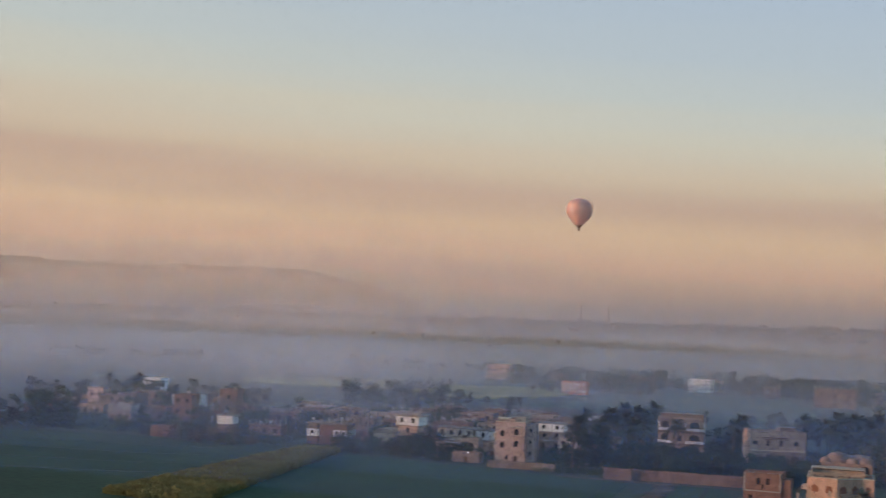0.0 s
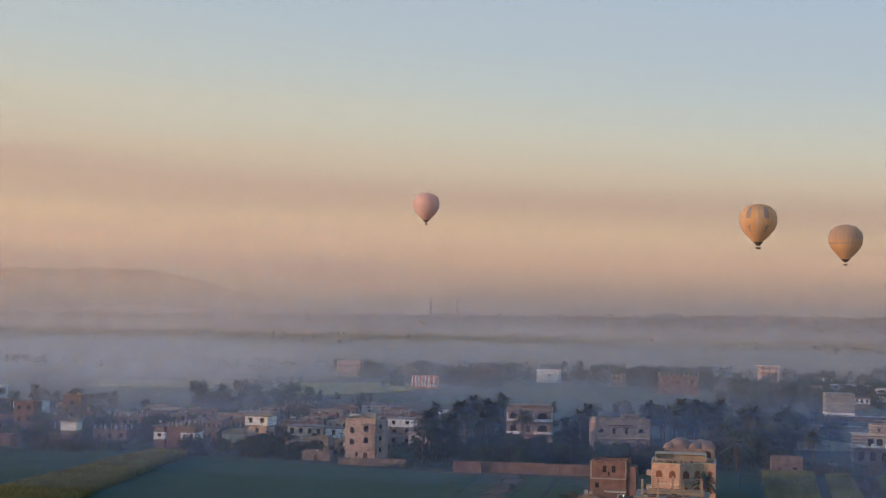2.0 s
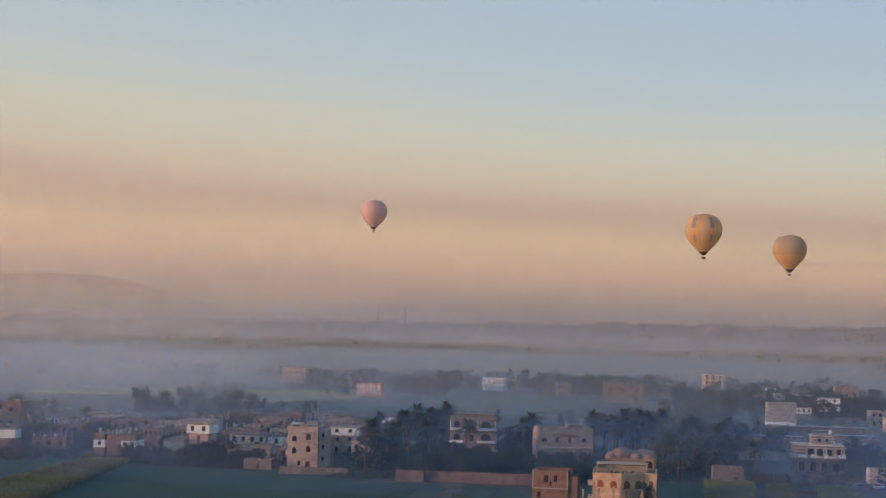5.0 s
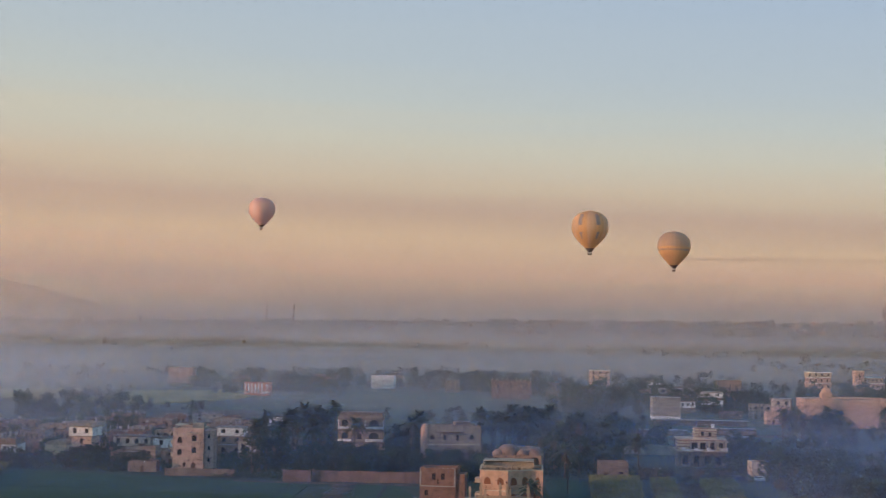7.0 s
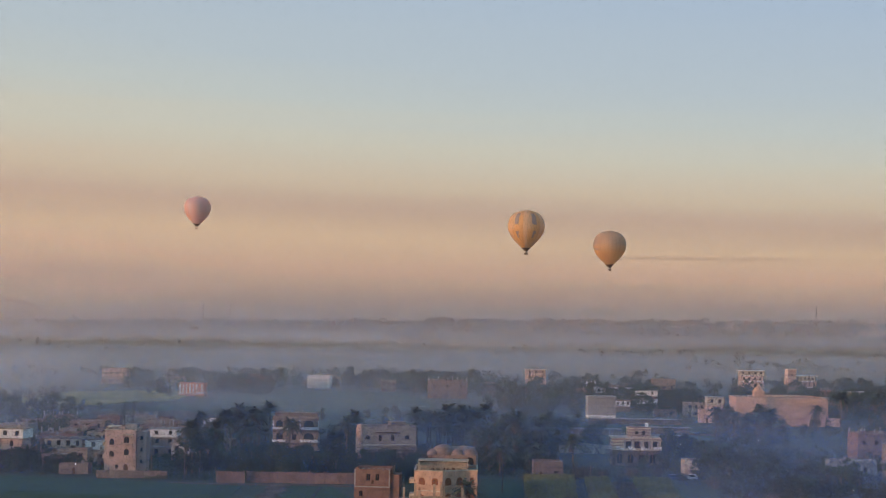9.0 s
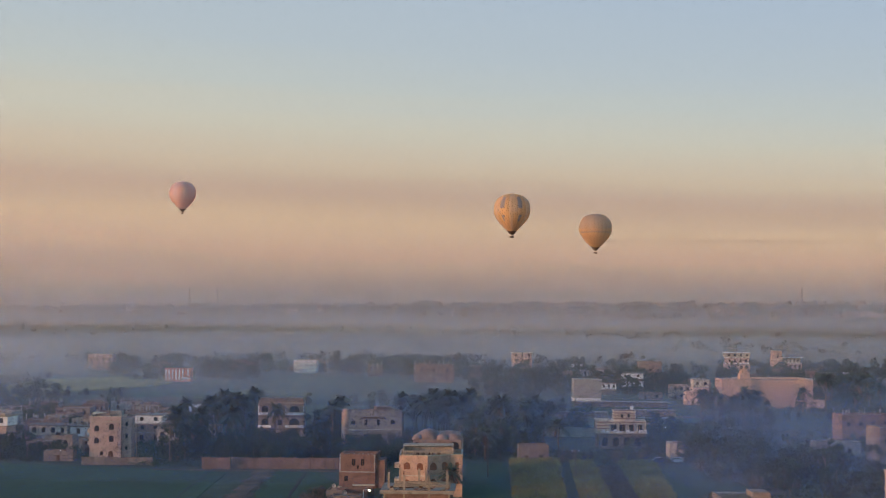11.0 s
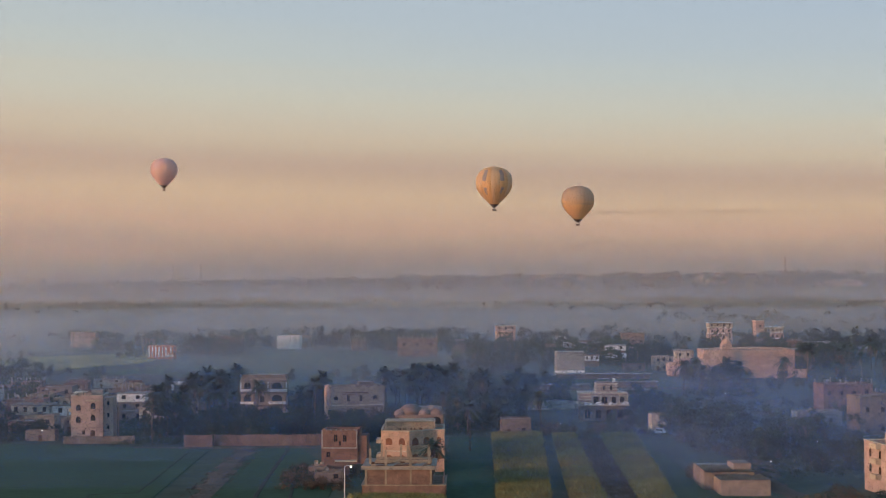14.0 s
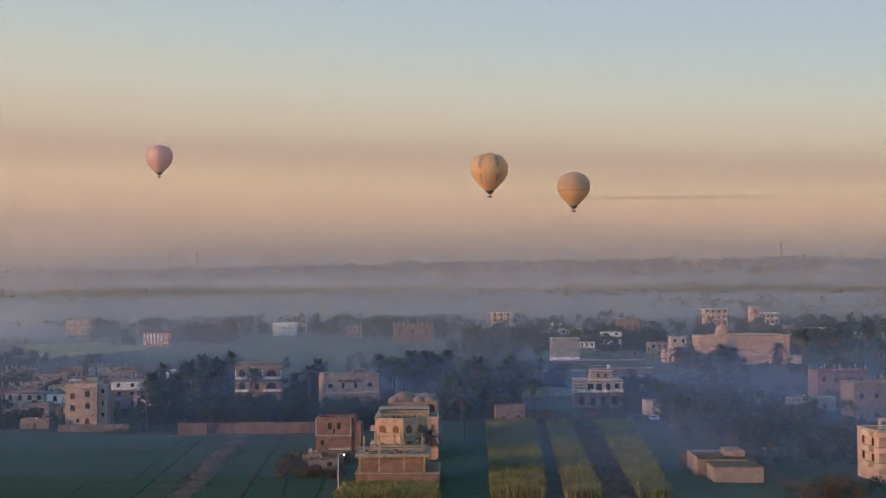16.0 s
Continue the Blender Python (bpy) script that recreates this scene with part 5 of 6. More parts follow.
storey_house("small house, limewashed above and brick below", -188.5, 402.4, 4.8, 5, 5, [(4.2, M_MUD, 0, 0.0), (2.4, M_WHITE, 0, 0.0)], 0.4)
plain("unfinished brick house with bare columns", -184.0, 434.0, 10.6, 8, 6.4, 4, M_BRICK, 3, 2, cols=7)
storey_house("low house with limewashed front and brown roof", -161.0, 404.4, 3.4, 8, 2, [(2.3, M_BRICK, 0, 0.0), (2.2, M_WHITE, 1, 0.0), (1.4, M_MUD, 0, 0.3)], 0.3, M_MUD)
storey_house("low red brick house between white ones", -156.6, 404.8, 4.6, 8, 2, [(2.6, M_BRICK, 0, 0.0), (3.2, M_BRICK, 0, 0.0)], 0.3, M_MUD, 4)
storey_house("low house with limewashed front and two openings", -152.2, 404.4, 4.4, 8, 2, [(2.3, M_BRICK, 0, 0.0), (2.2, M_WHITE, 2, 0.0), (1.4, M_MUD, 0, 0.3)], 0.3, M_MUD, 3)
storey_house("three-storey house, white above and pink brick below", -134.2, 413.0, 7.2, 7, -6, [(3.6, M_BRICK, 0, 0.0), (2.8, M_PINK, 1, 0.6), (2.6, M_WHITE, 2, 0.0)], 0.5, M_SAND)
gable_shed("pale annex with a rounded barrel roof", -141.0, 411.5, 6.4, 6, 4.2, -4, M_CREAM)
storey_house("low cream house under a brown roof slab", -123.4, 428.4, 11.3, 7, -1, [(2.6, M_MUD, 0, 0.0), (2.8, M_CREAM, 4, 0.0)], 0.5, M_MUD)
storey_house("low pale annex beside a cream house", -114.4, 428.0, 5.0, 6, -1, [(2.4, M_MUD, 0, 0.0), (2.8, M_WHITE, 1, 0.0)], 0.3, M_MUD)
plain("low mud-brick hut beside the field", -108.6, 386.0, 7.8, 4, 2.8, 0, M_MUD, 1, 1)
plain("low ruined mud-brick yard room", -25.6, 306.5, 6.0, 5, 2.3, 3, M_MUD, 2, 1)
plain("low mud-brick yard room with flat roof", -29.0, 318.0, 4.0, 5, 2.0, -4, M_MUD, 1, 1)
t = thing("ruined_wall", -24.5, 314.0, 0, 4, "ruined mud-brick yard walls beside the brick house", "wall")
for _k, (_x0, _x1, _y0, _y1, _h) in enumerate(((-4.2, 2.8, 0.0, 0.4, 1.7), (-4.2, -3.8, 0.4, 7.0, 1.3), (2.4, 2.8, 0.4, 9.0, 2.1), (-1.0, -0.6, 0.4, 5.0, 1.5), (-3.8, 2.4, 6.6, 7.0, 2.2))):
    add_box(t, "ruined_panel", M_MUD if _k % 2 else M_BRICK, "", _x0, _x1, _y0, _y1, -0.1, _h)
add_box(t, "lean_to_roof", M_CREAM, "pale lean-to roof sheet", -0.5, 4.4, 9.2, 11.4, 2.3, 2.45)
for _x0 in (-0.4, 4.1):
    add_box(t, "post", M_WOODB, "", _x0, _x0 + 0.15, 9.4, 9.55, -0.1, 2.297)
plain("small brown mud-brick hut", 18.0, 393.0, 8.0, 6, 4.8, 2, M_MUD, 2, 1)
storey_house("pale concrete block with a white base", 52.9, 629.8, 12.0, 9, 2, [(1.9, M_WHITE, 0, 0.0), (3.8, M_GREY, 0, 0.0), (3.6, M_GREY, 0, 0.0)], 0.1)
storey_house("small white house on a brown base", 67.6, 685.0, 7.0, 6, 0, [(2.3, M_MUD, 0, 0.0), (2.6, M_WHITE, 3, 0.0)], 0.2, M_BRICK)
storey_house("white two-storey house with a brown gallery", 80.4, 697.0, 9.8, 7, 0, [(2.8, M_MUD, 0, 0.0), (2.5, M_WHITE, 2, 0.0), (0.9, M_BRICK, 0, 0.8), (2.4, M_WHITE, 2, 0.0)], 0.3)
storey_house("long low grey building behind white houses", 71.0, 753.0, 22.0, 8, 0, [(5.2, M_MUD, 0, 0.0), (2.4, M_GREY, 5, 0.0)], 0.2)
plain("grey brick block among far trees", 98.7, 776.0, 12.0, 8, 11.8, 0, M_MUD, 3, 2)
storey_house("cream and ochre house beside the hall", 101.6, 628.0, 6.8, 6, 4, [(3.4, M_ORANGE, 1, 0.0), (3.4, M_PINK, 2, 0.0), (3.2, M_CREAM, 2, 0.0)], 0.5)
plain("small ochre plastered outbuilding beside the hall", 96.5, 619.0, 5.6, 5, 5.6, 6, M_ORANGE, 1, 1)
storey_house("pink three-storey house with white roof edge", 161.0, 859.0, 14.0, 9, 0, [(4.2, M_MUD, 0, 0.0), (3.4, M_PINK, 4, 0.0), (3.2, M_PINK, 4, 0.5), (2.6, M_CREAM, 4, 0.0)], 0.6, M_WHITE)
storey_house("pink stair tower of a far house", 183.4, 855.0, 5.0, 7, 4, [(6.0, M_MUD, 0, 0.0), (4.4, M_PINK, 1, 0.0), (4.6, M_PINK, 1, 0.0)], 0.3, M_CREAM)
storey_house("white and pink balconied house far off", 192.4, 856.0, 11.0, 9, 4, [(5.0, M_MUD, 0, 0.0), (3.2, M_PINK, 4, 0.0), (3.0, M_CREAM, 4, 0.8)], 0.7, M_WHITE)
storey_house("long low white shed far off", 205.2, 793.0, 23.5, 8, -3, [(3.4, M_MUD, 0, 0.0), (2.2, M_CREAM, 6, 0.0)], 0.5, M_WHITE)
plain("raw brick two-storey house with bare columns", 125.5, 458.0, 16.0, 9, 8.9, 6, M_BRICK, 4, 2, cols=4)
plain("brown brick house with square windows", 117.4, 394.5, 13.0, 9, 10.4, 8, M_MUD, 3, 2)
plain("low flat concrete shed", 106.0, 417.0, 13.0, 6, 4.2, 4, M_GREY, 2, 1)
plain("small cream gabled house", 58.8, 404.9, 5.0, 6, 4.6, 3, M_CREAM, 1, 1)
t = storey_house("red and white striped house far off", -149.2, 755.0, 13.4, 8, 0, [(6.6, M_STRIPE, 0, 0.0)], 0.1, M_STRIPE, 0, "striped_house")
for _k in range(6):
    add_box(t, "stripe", M_WHITE, "white painted stripe", -6.4 + _k * 1.75, -5.6 + _k * 1.75, -0.05, -0.003, 1.2 if _k < 5 else 0.6, 6.5)
add_box(t, "stripe", M_WHITE, "white painted stripe", 3.4, 6.5, -0.05, -0.003, 1.4, 2.4)
add_box(t, "stripe", M_WHITE, "white painted stripe", 5.0, 5.8, -0.05, -0.003, 3.2, 6.5)
plain("pink house far off across the fields", -219.5, 875.0, 15.0, 9, 9.2, 0, M_PINK, 4, 2)
KEEP_OUT.append((-112, -72, 760, 856))
KEEP_OUT.append((-234, -205, 800, 876))
t = house("white_house", "plain white house with two small windows", -93.8, 855.0, 13.2, 9, 7.6, -4, M_WHITE, [(1.0, 4.2, 1.6, 1.1, False), (3.4, 4.3, 1.0, 1.0, False), (4.9, 4.3, 0.7, 1.4, False)], parapet=0.5)
plain("brick house with bare roof columns", -16.3, 772.0, 21.0, 10, 9.6, 0, M_WALLB, 3, 2, cols=9)
plain("red brick house far off among trees", -124.5, 827.0, 15.0, 8, 8.6, 0, M_WALLB, 3, 2)
storey_house("salmon three-storey house with corner balconies", 34.8, 873.0, 11.6, 9, 3, [(3.2, M_MUD, 0, 0.0), (3.0, M_PINK, 3, 0.0), (2.8, M_ORANGE, 3, 0.0), (2.6, M_PINK, 3, 0.0)], 0.6, M_CREAM)
plain("grey brick house among trees", -241.5, 435.0, 8.2, 7, 5.6, 3, M_GREY, 3, 1)
plain("brown brick house among trees", -232.0, 441.0, 9.0, 7, 5.0, 0, M_BRICK, 2, 1)
plain("tall raw red brick house", -215.3, 428.0, 6.4, 7, 10.6, 4, M_BRICK, 2, 3)
plain("tall raw red brick house with blank side", -204.6, 440.0, 6.0, 7, 12.4, 6, M_BRICK, 1, 3)
plain("low raw red brick house beside the field", -205.5, 393.5, 6.0, 5, 3.4, 2, M_BRICK, 1, 1)
plain("low brown brick house among trees", -271.0, 436.0, 7.8, 6, 5.6, 4, M_BRICK, 2, 1)
plain("pink and white two-storey house", -271.0, 471.0, 6.0, 6, 8.0, 2, M_PINK, 2, 2)
plain("white house with a roof room", -301.0, 573.0, 8.8, 7, 6.4, 0, M_WHITE, 3, 1)
for _x, _y, _w, _h, _rz in ((64.0, 600.0, 38.0, 2.4, 0), (72.0, 556.0, 16.0, 2.4, 2), (40.0, 548.0, 26.0, 2.0, -1), (62.0, 520.0, 22.0, 2.2, 1)):
    t = thing("long_shed", _x, _y, 0, _rz, "long low shed with a pale sheet roof", "shed", "sheds between the plots")
    KEEP_OUT.append((_x - _w / 2, _x + _w / 2, _y - 14, _y + 5))
    add_box(t, "rear_wall", M_MUD, "", -_w / 2, _w / 2, 4.2, 4.5, 0, _h)
    add_box(t, "front_wall", M_MUD, "", -_w / 2, _w / 2, 0.0, 0.3, 0, _h * 0.7)
    for _k in range(6):
        _p = -_w / 2 + 0.1 + _k * (_w - 0.4) / 5
        add_box(t, "post", M_WOODB, "", _p, _p + 0.2, 0.05, 0.25, _h * 0.7 + 0.003, _h)
    add_box(t, "roof_sheet", M_GREY, "pale weathered roof sheet", -_w / 2 - 0.3, _w / 2 + 0.3, -0.5, 4.8, _h + 0.003, _h + 0.15)
t = thing("curved_wall", 33.4, 469.9, 0, 0, "white curved garden wall", "wall")
for i in range(12):
    a0 = -8.4 + i * 1.4
    add_box(t, "panel", M_CREAM, "", a0 + 0.003, a0 + 1.397, 0.05 * (i - 6) ** 2 * 0.2, 0.05 * (i - 6) ** 2 * 0.2 + 0.3, -0.1, 3.3 - abs(i - 6) * 0.12)


# ---- balloons ----
def lathe_profile(r, n=18):
    """Radius and height of a balloon's skin, from its mouth to its crown."""
    pts = []
    for i in range(n + 1):
        u = i / n
        z = u * 2.20 * r
        if z < 1.25 * r:
            k = z / (1.25 * r)
            q = 0.13 + 0.87 * math.sin(k * math.pi / 2) ** 1.02
        else:
            k = (z - 1.25 * r) / (0.95 * r)
            q = max(0.0, 1 - k ** 2.5) ** 0.5
        pts.append((max(q, 0.02) * r, z))
    return pts


def gore_mesh(name, r, n, paint, mats):
    prof = lathe_profile(r)
    half = math.pi / n
    verts, faces, idx = [], [], []
    cols = 4
    for q, z in prof:
        for c in range(cols + 1):
            u = c / cols * 2 - 1
            bulge = 1 + 0.012 * (1 - u * u)
            verts.append((q * bulge * math.cos(half * u), q * bulge * math.sin(half * u), z))
    for j in range(len(prof) - 1):
        for c in range(cols):
            k = j * (cols + 1) + c
            faces.append((k, k + 1, k + cols + 2, k + cols + 1))
            idx.append(paint(j, c))
    me = bpy.data.meshes.new(name)
    me.from_pydata(verts, [], faces)
    for m in mats:
        me.materials.append(m)
    me.polygons.foreach_set("material_index", idx)
    me.polygons.foreach_set("use_smooth", [True] * len(faces))
    me.update()
    return me


def balloon(label, x, y, z, r, mats, paints, skirt, turn):
    """A hot-air balloon: gores, skirt, cables and basket; z is the height of the basket's floor."""
    t = thing("hot_air_balloon", x, y, z, turn, label, "balloon", "balloons in the air")
    n = 24
    base = 3.5
    env = new("envelope")
    env.parent = t
    env.matrix_basis = pose(0, 0, base)
    meshes = [gore_mesh("gore", r, n, p, mats) for p in paints]
    for i in range(n):
        ob = new("gore", meshes[i % len(meshes)])
        ob.parent = env
        ob.matrix_basis = pose(0, 0, 0, 0, 0, i * 360 / n)
    bm = bmesh.new()
    tube(bm, [(0, 0, base - 1.0), (0, 0, base + 1.4)], [0.11 * r, 0.26 * r], 20)
    part("skirt", bm, skirt, t, "dark scoop at the mouth")
    bm = bmesh.new()
    box(bm, -1.5, 1.5, -0.9, 0.9, 0, 0.12)
    for b in ((-1.5, 1.5, -0.9, -0.78), (-1.5, 1.5, 0.78, 0.9), (-1.5, -1.38, -0.78, 0.78), (1.38, 1.5, -0.78, 0.78)):
        box(bm, *b, 0.12, 1.25)
    part("basket", bm, M_WOODB, t, "brown wicker basket")
    bm = bmesh.new()
    box(bm, -0.6, 0.6, -0.35, 0.35, 1.9, 2.2)
    part("burner", bm, M_STEEL, t)
    for sx in (-1.4, 1.4):
        for sy in (-0.8, 0.8):
            bm = bmesh.new()
            tube(bm, [(sx, sy, 1.25), (sx * 0.6, sy * 0.6, 2.6)], [0.05, 0.05], 5)
            part("cable", bm, M_STEEL, t)
    return t


def cloth(*args, **kw):
    """Thin balloon cloth: part of the light that falls on it comes through."""
    m = mat(*args, **kw)
    nt = m.node_tree
    b, out = nt.nodes["Principled BSDF"], nt.nodes["Material Output"]
    tr = nt.nodes.new("ShaderNodeBsdfTranslucent")
    nt.links.new(b.inputs["Base Color"].links[0].from_socket, tr.inputs["Color"])
    mix = node(nt, "ShaderNodeMixShader", Fac=0.4)
    nt.links.new(b.outputs[0], mix.inputs[1])
    nt.links.new(tr.outputs[0], mix.inputs[2])
    nt.links.new(mix.outputs[0], out.inputs["Surface"])
    return m


M_BY = cloth("yellow-orange balloon cloth", (0.82, 0.50, 0.25), rough=0.6, vary=0.1, bump=0.0, rand=0.05)
M_BP = cloth("pink balloon cloth", (0.84, 0.55, 0.49), rough=0.6, vary=0.1, bump=0.0, rand=0.08)
M_BPL = cloth("pale pink balloon cloth", (0.80, 0.60, 0.56), rough=0.6, vary=0.1, bump=0.0)
M_BG = cloth("grey balloon cloth", (0.40, 0.34, 0.33), rough=0.6, vary=0.1, bump=0.0)
M_BC = cloth("cream balloon cloth", (0.80, 0.55, 0.34), rough=0.6, vary=0.1, bump=0.0)
M_BD = cloth("dark brown balloon cloth", (0.10, 0.06, 0.04), rough=0.6, vary=0.1, bump=0.0)
balloon("yellow hot-air balloon with grey stripe panels", 34.0, 1049.8, 89.0, 13.1, [M_BY, M_BC, M_BG],
        [lambda j, c: 1 if j > 8 else 0, lambda j, c: 2 if (11 <= j <= 15 or (5 <= j <= 7 and c in (1, 2)) or (j == 7 and c > 0)) else 0, lambda j, c: 0, lambda j, c: 1], M_BD, 40)
balloon("yellow hot-air balloon with grey chequered bands", 103.1, 1145.6, 81.4, 12.8, [M_BY, M_BC, M_BG],
        [lambda j, c: 2 if (j >= 10 and (j + c) % 2) or (j == 8 and c % 2) else (1 if j >= 10 else 0), lambda j, c: 2 if (j >= 10 and (j + c) % 2) or (j == 8 and c % 2) else 0], M_BD, 0)
balloon("pink hot-air balloon with pale stripes", -267.8, 1374.6, 123.2, 12.6, [M_BP, M_BPL],
        [lambda j, c: 0, lambda j, c: 1 if j > 5 else 0, lambda j, c: 0], M_BD, 5)

# ---- the brown village between the big houses ----
_vr = random.Random(17)
def cluster(cx, cy, rx, ry, n, hmax=6.5):
    """Low mud and brick houses packed along lanes, some with bare columns and whitewashed fronts."""
    done = tries = 0
    while done < n and tries < n * 12:
        tries += 1
        x, y = cx + rx * _vr.uniform(-1, 1), cy + ry * _vr.uniform(-1, 1)
        w, d = _vr.uniform(6, 12), _vr.uniform(5, 9)
        if any(x - w / 2 - 0.8 < x1 and x + w / 2 + 0.8 > x0 and y - 0.8 < y1 and y + d + 0.8 > y0 for x0, x1, y0, y1 in KEEP_OUT):
            continue
        k = _vr.random()
        m, what = ((M_MUD, "brown mud-brick"), (M_BRICK, "raw red brick"), (M_SAND, "sand plastered"), (M_GREY, "grey plastered"), (M_WHITE, "limewashed"))[0 if k < 0.45 else 1 if k < 0.66 else 2 if k < 0.84 else 3 if k < 0.965 else 4]
        fl = _vr.choice((1, 1, 2))
        c = _vr.choice((0, 0, 0, 4))
        lab = what + (" two-storey house" if fl == 2 else " low house") + (" with bare roof columns" if c else " with flat roof")
        plain(lab, x, y, w, d, min(hmax, 3.1 * fl + _vr.uniform(0, 0.6)), _vr.uniform(-8, 8), m, _vr.choice((2, 3, 4)), fl, c)
        done += 1


cluster(-160, 445, 50, 26, 34)
cluster(-235, 465, 50, 30, 20)
cluster(-110, 470, 28, 22, 14)
cluster(-110, 412, 14, 10, 4, 4)
cluster(-128, 535, 40, 30, 16, 3.4)
cluster(20, 500, 30, 22, 5, 4)
cluster(120, 700, 60, 60, 22)
cluster(60, 800, 60, 60, 20)
cluster(-120, 870, 70, 40, 14)
cluster(180, 470, 40, 60, 18)
cluster(210, 760, 60, 60, 14)

# ---- planting ----
ALL = TREES + PALMS
grove(-50, 396, 20, 18, 62, TREES, 0.5, 0.8)
grove(-73, 400, 9, 18, 16, ALL)
grove(-78, 466, 13, 14, 17, PALMS, 0.85, 1.15)
grove(-43, 452, 5, 14, 10, ALL, 0.8, 1.05)
grove(-9, 468, 12, 14, 24, PALMS, 0.9, 1.2)
grove(10, 430, 13, 26, 34, ALL)
wood(60, 458, 7, 18, 12, TREES, 0.6, 0.9)
grove(86.5, 522, 5, 6, 7, PALMS, 0.85, 1.0)
grove(100, 520, 7, 6, 10, PALMS, 0.9, 1.1)
grove(96, 518, 15, 8, 16, TREES, 0.5, 0.7)
grove(68, 385, 10, 36, 28, TREES + BUSHES)
grove(84, 360, 18, 42, 60, TREES + BUSHES, 0.6, 0.95)
grove(76, 274, 11, 10, 24, BUSHES, 0.6, 1.0)
wood(180, 640, 60, 80, 60, ALL)
wood(92, 720, 22, 40, 22, TREES)
wood(25, 700, 30, 60, 44, TREES)
wood(-50, 880, 40, 30, 30, TREES)
wood(-110, 800, 40, 30, 26, TREES)
grove(-262, 405, 26, 16, 30, TREES + BUSHES)
wood(-205, 450, 45, 36, 50, TREES, 0.5, 0.85)
wood(-160, 500, 25, 20, 14, TREES, 0.5, 0.9)
grove(-128, 393, 26, 6, 22, TREES[2:3] + BUSHES[:1], 0.6, 0.9)
grove(-32, 316, 5, 13, 16, BUSHES, 0.5, 0.8)
wood(-160, 445, 52, 30, 90, TREES + BUSHES, 0.45, 0.8)
grove(-110, 470, 30, 24, 26, TREES[:3] + BUSHES, 0.35, 0.6)
grove(-22, 396, 12, 16, 30, TREES, 0.45, 0.65)
grove(-28, 424, 14, 7, 20, BUSHES, 0.9, 1.4)
grove(-36, 400, 14, 10, 20, TREES, 0.5, 0.65)
grove(25, 462, 22, 26, 26, ALL)
grove(60, 420, 14, 16, 16, TREES + BUSHES, 0.6, 0.9)
wood(125, 425, 30, 40, 40, TREES + BUSHES, 0.45, 0.7)
wood(150, 556, 40, 26, 26, TREES, 0.35, 0.55)
wood(130, 720, 70, 60, 60, TREES)
wood(60, 800, 60, 80, 60, TREES)
wood(-20, 860, 40, 50, 44, TREES)
wood(-160, 860, 70, 40, 40, TREES)
wood(-270, 520, 50, 50, 46, TREES + PALMS[:1], 0.6, 1.0)
wood(-180, 580, 40, 40, 14, TREES)
wood(200, 820, 60, 70, 60, TREES)
wood(8, 560, 34, 40, 34, TREES, 0.5, 0.85)
wood(-40, 600, 26, 30, 14, TREES, 0.4, 0.7)
wood(-228, 735, 10, 55, 34, TREES + BUSHES, 0.35, 0.6, "dark hedge between far fields")
wood(-190, 640, 44, 10, 34, TREES + BUSHES, 0.35, 0.6, "dark hedge between far fields")
wood(-165, 780, 14, 30, 22, TREES + BUSHES, 0.35, 0.6, "dark hedge between far fields")
grove(52, 300, 3, 12, 8, BUSHES)
grove(40, 395, 16, 5, 14, BUSHES)

grove(-57, 432, 9, 4, 12, TREES[2:3] + BUSHES, 0.7, 1.0)
plant(PALMS[0], -57.6, 437, 1.15)
grove(-133, 404, 10, 3, 10, BUSHES, 0.9, 1.3)
grove(-118, 392, 12, 8, 18, BUSHES[:1] + TREES[2:3], 0.6, 1.1)
grove(-185, 392, 16, 8, 18, BUSHES, 0.9, 1.5)
grove(-205, 405, 20, 10, 16, TREES[2:3] + BUSHES, 0.6, 0.9)
grove(-27, 302, 5, 6, 8, BUSHES[1:], 0.5, 0.8)
plant(PALMS[1], 25.0, 398, 0.95)
plant(PALMS[2], 15.5, 404, 1.0)
plant(PALMS[2], -3.6, 316.0, 0.95)
plant(PALMS[2], 5.0, 397, 1.1)

def scrub(cx, cy, rx, ry, n, h, m, label, seed, leaf=0.2):
    """Low scrub and weeds between the houses: countless small clumps."""
    rng = np.random.default_rng(seed)
    V, F, at = [], [], 0
    for _ in range(n):
        x, y = cx + rx * rng.uniform(-1, 1), cy + ry * rng.uniform(-1, 1)
        if any(x0 - 0.5 < x < x1 + 0.5 and y0 - 0.8 < y < y1 + 0.3 for x0, x1, y0, y1 in KEEP_OUT):
            continue
        s = h * rng.uniform(0.4, 1.3)
        lumps = [(x + rng.normal() * s * 0.6, y + rng.normal() * s * 0.6, s * rng.uniform(0.2, 0.6), s * rng.uniform(0.3, 0.5)) for _ in range(3)]
        v, f = leaf_cloud(rng, lumps, 26, leaf * (0.6 + s * 0.4))
        V.append(v)
        F.append(f + at)
        at += len(v)
    ob = new("scrub", array_mesh("scrub", np.vstack(V), np.vstack(F), m))
    return tagged(ob, label, "scrub", "", "stuff")


scrub(-150, 435, 60, 45, 900, 1.6, M_LEAF, "dark scrub and weeds between village houses", 41)
scrub(-245, 440, 50, 45, 500, 1.8, M_LEAF, "dark scrub and weeds among trees", 42)
scrub(-50, 398, 40, 24, 700, 1.4, M_LEAF, "dark undergrowth behind the brick wall", 43)
scrub(-40, 460, 60, 40, 700, 1.6, M_LEAF, "dark undergrowth round the long houses", 44)
scrub(30, 440, 40, 46, 700, 1.5, M_LEAF, "dark undergrowth beside the palms", 45)
scrub(90, 370, 24, 60, 800, 1.4, M_LEAF, "dark undergrowth along the lane", 46)
scrub(125, 440, 50, 60, 700, 1.7, M_LEAF, "dark undergrowth round brown houses", 47)
